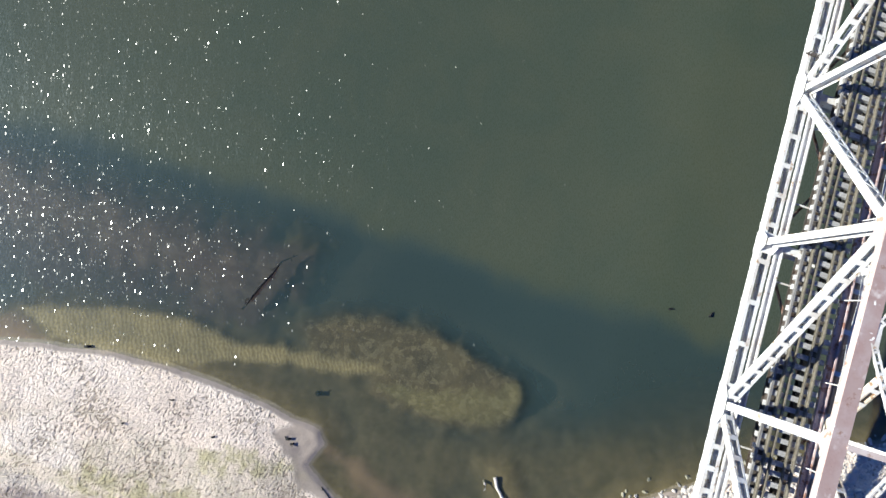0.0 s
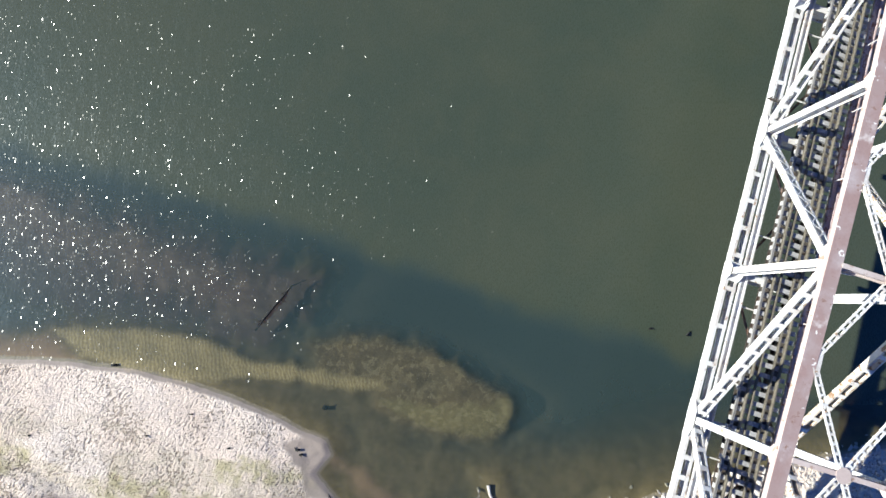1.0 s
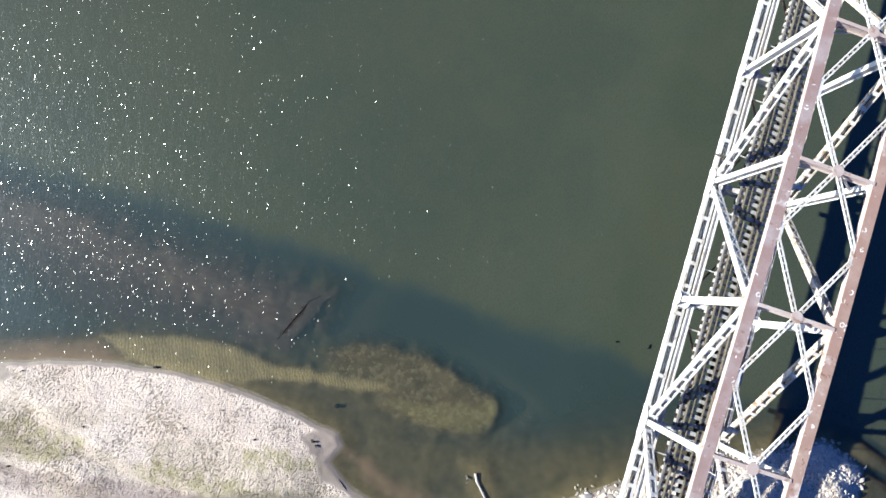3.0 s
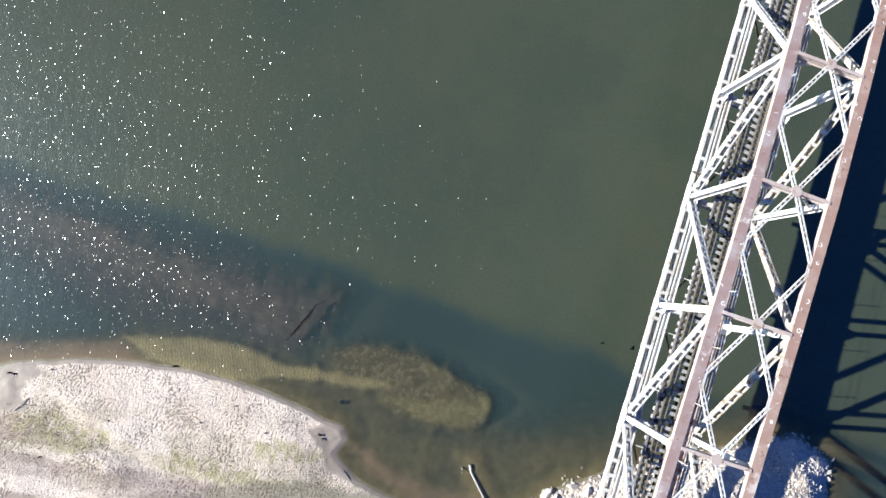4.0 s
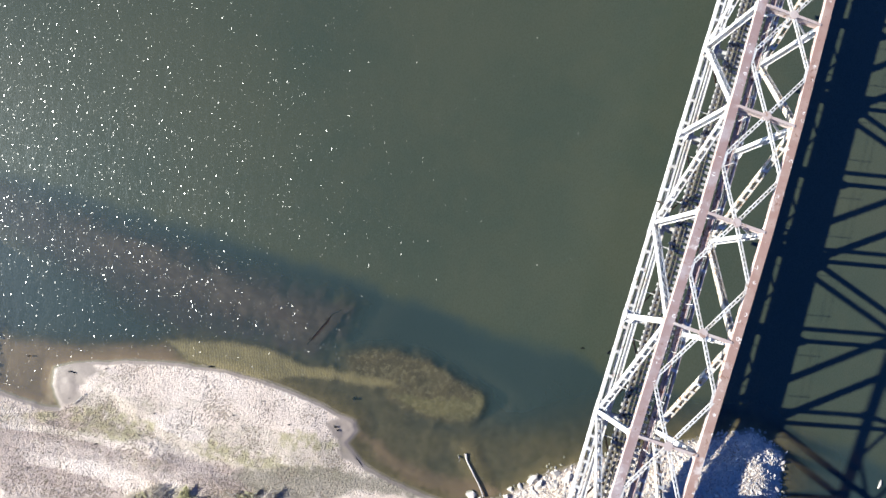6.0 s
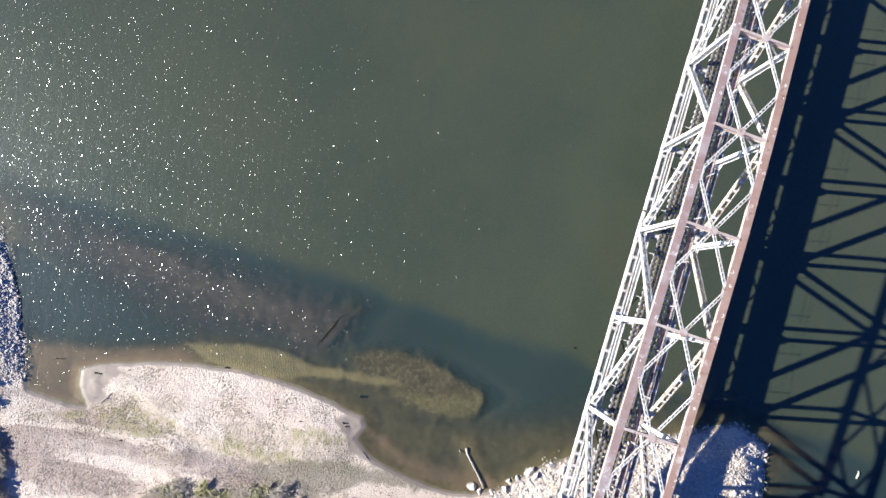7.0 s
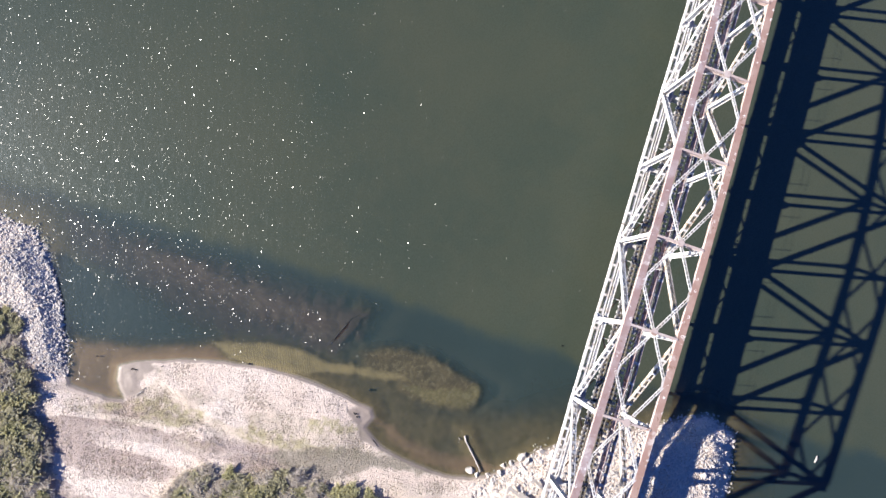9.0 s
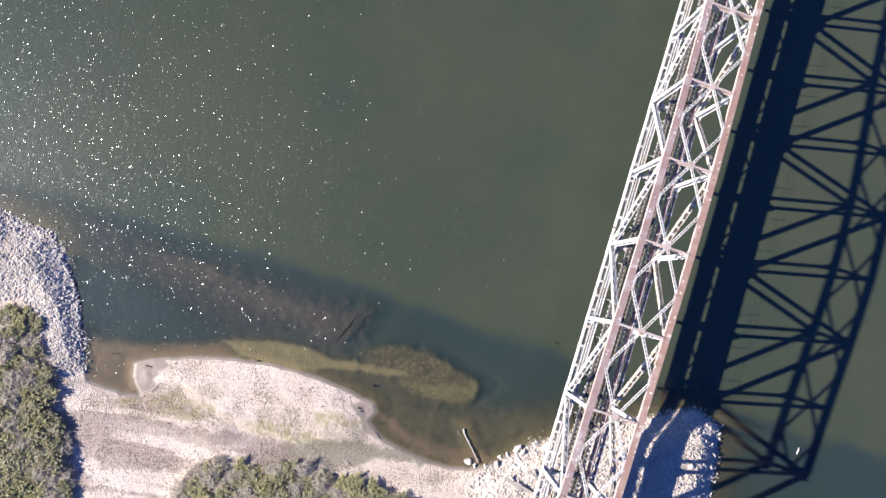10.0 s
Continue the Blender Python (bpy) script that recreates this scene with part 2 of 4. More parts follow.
def water_material():
    """Turbid river water: what the light meets below fades with depth into the colour of the suspended silt."""
    g = Graph("river_water")
    w = g.where()
    depth, silt, calm, riffle = g.attr("depth"), g.attr("silty"), g.attr("calm"), g.attr("riffle")
    warp = g.math("MULTIPLY", g.math("SUBTRACT", g.noise(0.14, 5, w), 0.5), 1.1)
    silt = g.step(g.math("ADD", silt, warp), 0.25, 0.75)
    k = g.node("MapRange", {0: silt, 3: 1.35, 4: 2.6}).outputs[0]
    clear = g.math("POWER", 2.718, g.math("MULTIPLY", g.math("MULTIPLY", depth, k), -1.0))
    wide = g.noise(0.05, 4, w)
    body = g.mix(silt, (0.028, 0.046, 0.044), g.mix(g.step(wide, 0.35, 0.65), (0.042, 0.055, 0.036), (0.054, 0.063, 0.039)))
    eddy = g.node("TexNoise", {"Vector": w, "Scale": 0.22, "Detail": 6.0, "Roughness": 0.62, "Distortion": 1.4}).outputs[0]
    body = g.mix(g.math("MULTIPLY", g.step(eddy, 0.35, 0.7), 0.28), body, g.mix(silt, (0.031, 0.050, 0.047), (0.064, 0.068, 0.040)))
    # wind waves: long crests across the light, and small facets that catch the sun
    turn = g.node("VectorRotate", {"Vector": w, "Angle": radians(-14)}, rotation_type="Z_AXIS").outputs[0]
    slim = g.node("VectorMath", {0: turn, 1: (1.0, 0.38, 1.0)}, operation="MULTIPLY").outputs[0]
    h = g.math("ADD", g.math("MULTIPLY", g.noise(1.2, 1, slim), 0.55), g.math("MULTIPLY", g.noise(6.6, 1, slim), 0.215))
    gust = g.math("ADD", 0.7, g.math("MULTIPLY", g.noise(0.07, 3, w), 0.6))
    strength = g.math("MULTIPLY", gust, g.math("SUBTRACT", 1.0, g.math("MULTIPLY", calm, 0.6)))
    nrm = g.bump(h, strength, 0.13)
    train = g.node("MapRange", {0: g.noise(0.8, 3, g.node("VectorMath", {0: turn, 1: (1.0, 0.3, 1.0)}, operation="MULTIPLY").outputs[0]), 1: 0.35, 2: 0.65, 3: 0.75, 4: 1.2}).outputs[0]
    steep = g.math("MULTIPLY", train, g.math("ADD", g.math("SUBTRACT", 0.212, g.math("MULTIPLY", calm, 0.04)), g.math("MULTIPLY", riffle, 0.03)))

    def facets(scale, shift, size, keep):
        v = g.node("VectorMath", {0: slim, 1: (shift, 1.7 * shift, 0.0)}, operation="ADD").outputs[0]
        cell = g.node("TexVoronoi", {"Vector": v, "Scale": scale}, voronoi_dimensions="2D")
        rgb = g.node("SeparateColor", {0: cell.outputs["Color"]}).outputs
        tilt = g.math("MULTIPLY", steep, g.math("SQRT", g.math("MULTIPLY", -2.0, g.math("LOGARITHM", g.math("MAXIMUM", rgb[0], 0.0001), 2.71828))))
        angle = g.math("MULTIPLY", rgb[1], 2 * math.pi)
        grain = g.math("DIVIDE", rgb[2], keep)
        radius = g.math("MULTIPLY", size, g.math("ADD", 0.4, g.math("MULTIPLY", grain, 0.6)))
        on = g.math("MULTIPLY", g.math("LESS_THAN", cell.outputs["Distance"], radius), g.math("LESS_THAN", grain, 1.0))
        tilt = g.math("MULTIPLY", tilt, on)
        return on, g.math("MULTIPLY", tilt, g.math("COSINE", angle)), g.math("MULTIPLY", tilt, g.math("SINE", angle))

    big = facets(6.5, 3.0, 0.20, g.math("SUBTRACT", 0.8, g.math("MULTIPLY", calm, 0.72)))
    small = facets(12.0, 11.0, 0.45, g.math("ADD", g.math("SUBTRACT", 0.75, g.math("MULTIPLY", calm, 0.66)), g.math("MULTIPLY", riffle, 0.2)))
    tiny = facets(15.0, 23.0, 0.46, g.math("ADD", g.math("SUBTRACT", 0.45, g.math("MULTIPLY", calm, 0.42)), g.math("MULTIPLY", riffle, 0.5)))
    on = g.math("MAXIMUM", big[0], g.math("MAXIMUM", small[0], tiny[0]))
    lean = g.node("CombineXYZ", {0: g.math("ADD", big[1], g.math("ADD", small[1], tiny[1])), 1: g.math("ADD", big[2], g.math("ADD", small[2], tiny[2])), 2: 1.0}).outputs[0]
    lean = g.node("VectorMath", {0: lean}, operation="NORMALIZE").outputs[0]
    see = g.node("BsdfTransparent", {"Color": (0.83, 0.84, 0.76)})
    murk = g.node("BsdfDiffuse", {"Color": body})
    inner = g.node("MixShader", {0: clear, 1: murk.outputs[0], 2: see.outputs[0]})
    sheen = g.node("BsdfGlossy", {"Color": g.mix(calm, (0.78, 0.89, 1.0), (0.2, 0.24, 0.3)), "Roughness": 0.43, "Normal": nrm})
    spark = g.node("BsdfGlossy", {"Color": (1.0, 1.0, 1.0), "Roughness": 0.2, "Normal": lean})
    shine = g.node("MixShader", {0: on, 1: sheen.outputs[0], 2: spark.outputs[0]})
    haze = g.node("BsdfGlossy", {"Color": g.mix(calm, (0.78, 0.89, 1.0), (0.4, 0.46, 0.55)), "Roughness": 0.42})
    shine = g.node("AddShader", {0: shine.outputs[0], 1: haze.outputs[0]})
    facing = g.node("LayerWeight", {"Blend": 0.5}).outputs["Facing"]
    gloss = g.math("ADD", 0.02, g.math("MULTIPLY", g.math("POWER", facing, 5.0), 0.98))
    top = g.node("MixShader", {0: gloss, 1: inner.outputs[0], 2: shine.outputs[0]})
    g.t.links.new(top.outputs[0], g.out.inputs[0])
    return g.m


M_GROUND, M_WATER = ground_material(), water_material()


# ---------------------------------------------------------------- mesh kit
def part(name, bm, material, parent=None, label=""):
    me = bpy.data.meshes.new(name)
    bm.normal_update()
    bm.to_mesh(me)
    bm.free()
    return link(name, me, material, parent, label)


def link(name, me, material, parent=None, label=""):
    if material is not None and not me.materials:
        me.materials.append(material)
    ob = new(name, me)
    ob.parent = parent
    if label:
        tagged(ob, label)
    return ob


def raw(name, verts, faces, material, parent=None, label=""):
    me = bpy.data.meshes.new(name)
    me.from_pydata(verts, [], faces)
    me.update()
    return link(name, me, material, parent, label)


def bar(bm, p0, p1, u, v, a0, a1, b0, b1):
    """A straight bar from p0 to p1 whose section spans a0..a1 along u and b0..b1 along v."""
    p0, p1, u, v = Vector(p0), Vector(p1), Vector(u), Vector(v)
    q = [bm.verts.new(p + u * a + v * b) for p in (p0, p1) for a, b in ((a0, b0), (a1, b0), (a1, b1), (a0, b1))]
    for f in ((3, 2, 1, 0), (4, 5, 6, 7), (0, 1, 5, 4), (1, 2, 6, 5), (2, 3, 7, 6), (3, 0, 4, 7)):
        bm.faces.new([q[i] for i in f])


def box_bm(x0, x1, y0, y1, z0, z1):
    bm = bmesh.new()
    bar(bm, (0, y0, 0), (0, y1, 0), (1, 0, 0), (0, 0, 1), x0, x1, z0, z1)
    bmesh.ops.recalc_face_normals(bm, faces=bm.faces)
    return bm


def basis(p0, p1, u):
    d = (Vector(p1) - Vector(p0)).normalized()
    u = Vector(u)
    u = (u - d * u.dot(d)).normalized()
    return d, u, d.cross(u)


def channel(bm, p0, p1, u, v, at, face, depth, flange, thick=0.025):
    """A channel: its web stands at `at` along u, its flanges point towards `face` (+1 or -1)."""
    p0, p1, u, v = Vector(p0), Vector(p1), Vector(u), Vector(v)
    h, t, f = depth / 2, face * thick, face * flange
    outline = [(at, -h), (at + f, -h), (at + f, -h + thick), (at + t, -h + thick), (at + t, h - thick), (at + f, h - thick), (at + f, h), (at, h)]
    ends = [[bm.verts.new(p + u * a + v * b) for a, b in outline] for p in (p0, p1)]
    made = [bm.faces.new(ends[0]), bm.faces.new(ends[1][::-1])]
    for k in range(8):
        j = (k + 1) % 8
        made.append(bm.faces.new((ends[0][j], ends[0][k], ends[1][k], ends[1][j])))
    bmesh.ops.recalc_face_normals(bm, faces=made)


def tube(points, radii, sides=8, wobble=0.0, rng=None):
    """Vertices and faces of a bent tapered pole through points."""
    verts, faces = [], []
    pts = [Vector(p) for p in points]
    for i, p in enumerate(pts):
        d = (pts[min(i + 1, len(pts) - 1)] - pts[max(i - 1, 0)]).normalized()
        u = d.orthogonal().normalized()
        v = d.cross(u)
        for k in range(sides):
            a = 2 * math.pi * k / sides
            r = radii[i] * (1 + (rng.uniform(-wobble, wobble) if rng else 0))
            verts.append(p + (u * math.cos(a) + v * math.sin(a)) * r)
    for i in range(len(pts) - 1):
        for k in range(sides):
            a, b = i * sides + k, i * sides + (k + 1) % sides
            faces.append((a, b, b + sides, a + sides))
    faces.append(tuple(range(sides))[::-1])
    faces.append(tuple(range((len(pts) - 1) * sides, len(pts) * sides)))
    return verts, faces


# ---------------------------------------------------------------- lie of the land
def vnoise(x, y, seed=0):
    """Smooth value noise of unit cell, 0..1, on arrays."""
    ix, iy = np.floor(x), np.floor(y)
    fx, fy = x - ix, y - iy
    fx, fy = fx * fx * (3 - 2 * fx), fy * fy * (3 - 2 * fy)

    def h(a, b):
        s = np.sin(a * 127.1 + b * 311.7 + seed * 74.7) * 43758.5453
        return s - np.floor(s)

    return (h(ix, iy) * (1 - fx) + h(ix + 1, iy) * fx) * (1 - fy) + (h(ix, iy + 1) * (1 - fx) + h(ix + 1, iy + 1) * fx) * fy


def fbm(x, y, seed=0, octaves=4):
    return sum(vnoise(x * 2 ** i + 3.1 * i, y * 2 ** i - 1.7 * i, seed + i) / 2 ** (i + 1) for i in range(octaves))


def inside(x, y, poly):
    """Signed distance to a closed outline, positive inside."""
    d = np.full(np.shape(x), 1e9)
    odd = np.zeros(np.shape(x), bool)
    for (ax, ay), (bx, by) in zip(poly, poly[1:] + poly[:1]):
        ex, ey = bx - ax, by - ay
        t = np.clip(((x - ax) * ex + (y - ay) * ey) / (ex * ex + ey * ey), 0, 1)
        d = np.minimum(d, np.hypot(x - ax - t * ex, y - ay - t * ey))
        if ay != by:
            odd ^= ((ay > y) != (by > y)) & (x < ex * (y - ay) / ey + ax)
    return np.where(odd, d, -d)


def union(x, y, polys):
    return np.max([inside(x, y, p) for p in polys], axis=0)


def smooth(v, lo, hi):
    t = np.clip((v - lo) / (hi - lo), 0, 1)
    return t * t * (3 - 2 * t)


SHORE = [(-889.7, 59.5), (-89.3, 17), (-67.6, 16.5), (-64.8, 16), (-61.8, 16.1), (-59.5, 14.1), (-57.1, 11.2), (-55.5, 8.6), (-54.1, 5.3),
         (-52.8, 2.4), (-52, 1.2), (-49.9, 1), (-47.6, 1), (-46, 1.4), (-47.3, 2.9), (-47.8, 4.6), (-45.7, 5.8), (-41.5, 7.3),
         (-37.8, 8.3), (-33.3, 9.1), (-29.9, 9.3), (-26.4, 9.2), (-22.7, 8.8), (-19.7, 8.3), (-19, 7.6), (-19.6, 6.2), (-18.7, 5.5),
         (-17.9, 5.1), (-17.0, 4.6), (-15.6, 4.3), (-14.1, 4.1), (-11.9, 3.9), (-9.1, 3.8), (-6.4, 4.4), (-3.9, 5.7), (-2, 7.5), (0.2, 9.6), (7.3, 13.8),
         (15.1, 17.8), (18.3, 19.5), (22.2, 18.3), (23.1, 12.2), (23.3, 0.2), (58.9, -29.5), (889, -88.8), (889, -2965), (-889.7, -2965)]
RIP_EAST = [(-5.8, 3.7), (-3.9, 5.7), (-2, 7.5), (0.2, 9.6), (7.3, 13.8), (15.1, 17.8), (18.3, 19.5), (22.2, 18.3), (23.1, 12.2),
            (23.3, 0.2), (25.3, -13.7), (-2.3, -13.7), (-4.3, -2.8)]
RIP_WEST = [(-75.5, 16), (-67.6, 16.5), (-64.8, 16), (-61.8, 16.1), (-59.5, 14.1), (-57.1, 11.2), (-55.5, 8.6), (-54.1, 5.3), (-52.8, 2.4),
            (-54.7, 1.4), (-57.2, 3.1), (-59.2, 6.1), (-62.1, 8.1), (-65.6, 6.6), (-71.5, 5.1), (-77.4, 8.1)]
VEG_WEST = [(-63.6, 6.1), (-61.3, 7.5), (-59, 5.6), (-57.7, 2.2), (-55.9, -0.4), (-53.7, -3.6), (-51.2, -6.7), (-49.3, -11.7), (-46.8, -17.6), (-71.5, -23.5), (-83.4, -3.8)]
VEG_SOUTH = [(-37.7, -6.1), (-37.1, -4.1), (-35.2, -2.8), (-32.3, -1.7), (-29.4, -2.4), (-26.4, -0.9), (-23.8, -0.6), (-20.9, -1), (-18.1, -0.1), (-14.8, -0.5), (-12.4, -1.3), (-8.5, -6), (-8.3, -15.6), (-41.9, -17.6)]
ALGAE = [(-38.8, 10.1), (-35.8, 11.1), (-32.5, 12), (-30, 12.3), (-27.8, 12), (-25.6, 11.8), (-22.1, 12.6), (-20, 12.7), (-17.4, 13), (-16.9, 12.7), (-19.2, 11.9), (-21.8, 11.5), (-23.8, 11.3), (-26.7, 10.6), (-28.1, 10), (-29.5, 9.4), (-30.8, 9.4), (-32.1, 9.4), (-34.3, 9), (-36.6, 9), (-37.9, 9.7)]
GRAVEL = [(-22.8, 13.9), (-21.3, 15), (-19, 16.1), (-16.9, 16.3), (-14.7, 16.2), (-12.4, 15.9), (-10, 15.3), (-8.4, 14.7), (-7.8, 13.9), (-8, 12.5), (-9.3, 11.5), (-11.4, 11), (-13.5, 11), (-15.7, 11), (-17.4, 11.2), (-17.2, 12.3), (-18.4, 12.6), (-20, 12.5), (-21.6, 12.7), (-22.4, 13.3)]
RIM = [(-17, 11.8), (-14, 12.3), (-11.5, 13), (-9.1, 14.2), (-8.2, 14.5), (-7.7, 13.7), (-8.1, 12.5), (-9.6, 11.4), (-12.2, 11.1), (-14.6, 11.1)]
BROWN = [(-59, 18.5), (-53.6, 18.7), (-48.9, 19), (-43.4, 19.1), (-37.8, 19.1), (-32.1, 19.2), (-26.9, 18.7), (-23.8, 17.9), (-23.8, 15.7), (-25.9, 13.5), (-29.3, 13.1), (-33.4, 12.7), (-38.1, 12.1), (-42.9, 11.8), (-47.2, 12.5), (-50.9, 13.1), (-54.1, 14.5), (-57.1, 16)]
SHELF = [(-51.9, 17.7), (-47.6, 17.2), (-42.7, 17.3), (-38.6, 17.4), (-34.3, 17.4), (-29.2, 16.9), (-25.4, 16.3), (-26.1, 14.2), (-29, 14.1), (-32.6, 14.5), (-37, 14.9), (-41.3, 15.3), (-45.6, 15.5), (-49.2, 16.1)]
SNAG_BAR = [(-28, 12.8), (-25.8, 12.8), (-22.8, 19), (-24.8, 19.6)]
SPIT = [(-9.6, 9.3), (-7.5, 9.3), (-4.2, 5.8), (-5.8, 4.4)]
POOL = [(-57.3, 13.8), (-54, 14.2), (-50.4, 13.6), (-46.5, 12.4), (-42.7, 11.5), (-39.1, 10.9), (-42, 9.3), (-45.6, 8), (-49.5, 7.3), (-52.7, 6.9), (-55, 7.6), (-56.6, 10.2)]
BAY = [(-30, 9.3), (-24, 10.8), (-18.5, 12.2), (-12, 11), (-6.5, 12.2), (0, 12.5), (4, 13), (0, 8.5), (-4, 5), (-9, 3.5), (-17, 4.5)]
COVES = [[(-54, 5.5), (-50.9, 6.1), (-47.1, 6.7), (-43.4, 8), (-39.1, 9.4), (-36.6, 8.2), (-42.2, 6.5), (-47.6, 4.5), (-47.7, 3.4), (-46.5, 1.4), (-49.7, 0.9), (-52.1, 1.2), (-53.7, 3.2)],
         [(-19.2, 7.4), (-17.7, 6.6), (-14.2, 5.1), (-10.9, 4.7), (-8.7, 4.6), (-2.8, 6.4), (-6, 6.3), (-10.7, 5.6), (-15.2, 6.3), (-17.4, 7.2)]]
DUNS = [[(-43.2, 4.2), (-40.6, 4.1), (-36.9, 3.5), (-32.8, 3.4), (-27, 4.4), (-21.8, 5.7), (-19, 4.5), (-17, 4), (-22.6, 2.1), (-27.4, 1.1), (-32, 1.2), (-35.8, 1.7), (-38.6, 1.2), (-42.7, 1.7), (-44.1, 2.7)],
        [(-51.9, 0.1), (-47.9, 0.3), (-44.1, 0.8), (-40, 0.7), (-41.6, -0.4), (-46.7, -1.3), (-50.7, -1.2)], [(-37, 2.9), (-34.1, 3.1), (-30.9, 2.7), (-28.2, 1.8), (-35.8, -0.4)]]
TIPS = [(-48, 0.8), (-48.2, 5), (-45, 6), (-43.6, 5.6), (-44.6, 3.6), (-43.5, 2.2)]
EAST_TIP = [(-22.5, 7.4), (-20.6, 8.6), (-18.4, 7.8), (-17, 4), (-19.8, 4.4), (-20.9, 6)]
DAMP = [(-46.3, 1.4), (-45.4, 4.3), (-42.1, 4.1), (-39.4, 3), (-36.1, 2.1), (-31, 1.4), (-27.6, 1.6), (-22.1, 2.8), (-18.7, 5.3), (-14.2, 4.2), (-9.3, 3.7),
        (-14.2, 2.4), (-20.1, 0.8), (-26.6, -0.8), (-31, -0), (-37.4, 1.1), (-41.9, 1.4)]
GREY = [(-28.4, 0.6), (-24.8, 2.2), (-19.7, 3.6), (-15.6, 4.1), (-10.1, 4.4), (-11.1, 3.3), (-15.3, 3), (-19, 1.5), (-23.1, -0.7), (-26.4, -1.2)]
GREENS = [[(-45.5, 1.2), (-42.7, 2.7), (-40, 2.8), (-37, 2.8), (-37.1, 1.7), (-41.2, 0.2), (-43.2, 0.3)],
          [(-33.8, 1.8), (-31.6, 2.8), (-28.1, 2.9), (-23.9, 2.8), (-19, 3.6), (-18.4, 3.3), (-23.6, 1.9), (-27.6, 1.6), (-31.6, 1.5)],
          [(-26.3, 5.1), (-24, 6.2), (-20.5, 6.4), (-19.6, 5.5), (-22.5, 4.8), (-25, 4.4)], [(-48.2, 0.3), (-45.9, 1.2), (-44.6, 0.8), (-46.8, 0)]]
MUDS = [[(-39.6, -0.4), (-35.1, 0.3), (-31.8, 0.6), (-28.5, 0.9), (-26.9, 0.4), (-31.9, -1.1), (-35.7, -1.9), (-38.5, -1.5)],
        [(-51.2, -3), (-48.8, -2.5), (-46.8, -4.3), (-43.4, -4.6), (-38.4, -3.7), (-36.7, -4.5), (-42.7, -6.5), (-46.9, -7.6), (-49.3, -6.3), (-50.9, -4.8)]]
RIDGES = [[(-48.3, -2.2), (-43.9, -1.4), (-39.9, -1.4), (-36.6, -2.2), (-40.5, -3.5), (-44.8, -3.7), (-47.5, -3.5)],
        [(-49, -9), (-45.7, -7.2), (-41.7, -7.2), (-38.9, -7.7), (-36.7, -8.2), (-44.4, -10.8), (-47.3, -10)],
        [(-40.7, -0.9), (-38, -1.1), (-34.5, -1.4), (-32.2, -0.1), (-26.9, 0.4), (-32.1, -0.4), (-34.3, -1.8), (-37.8, -1.6)],
        [(-54.5, 1.7), (-51.5, 0.9), (-48.2, 0.9), (-47.6, 0.4), (-50.3, -0.4), (-53.1, -0.2)]]


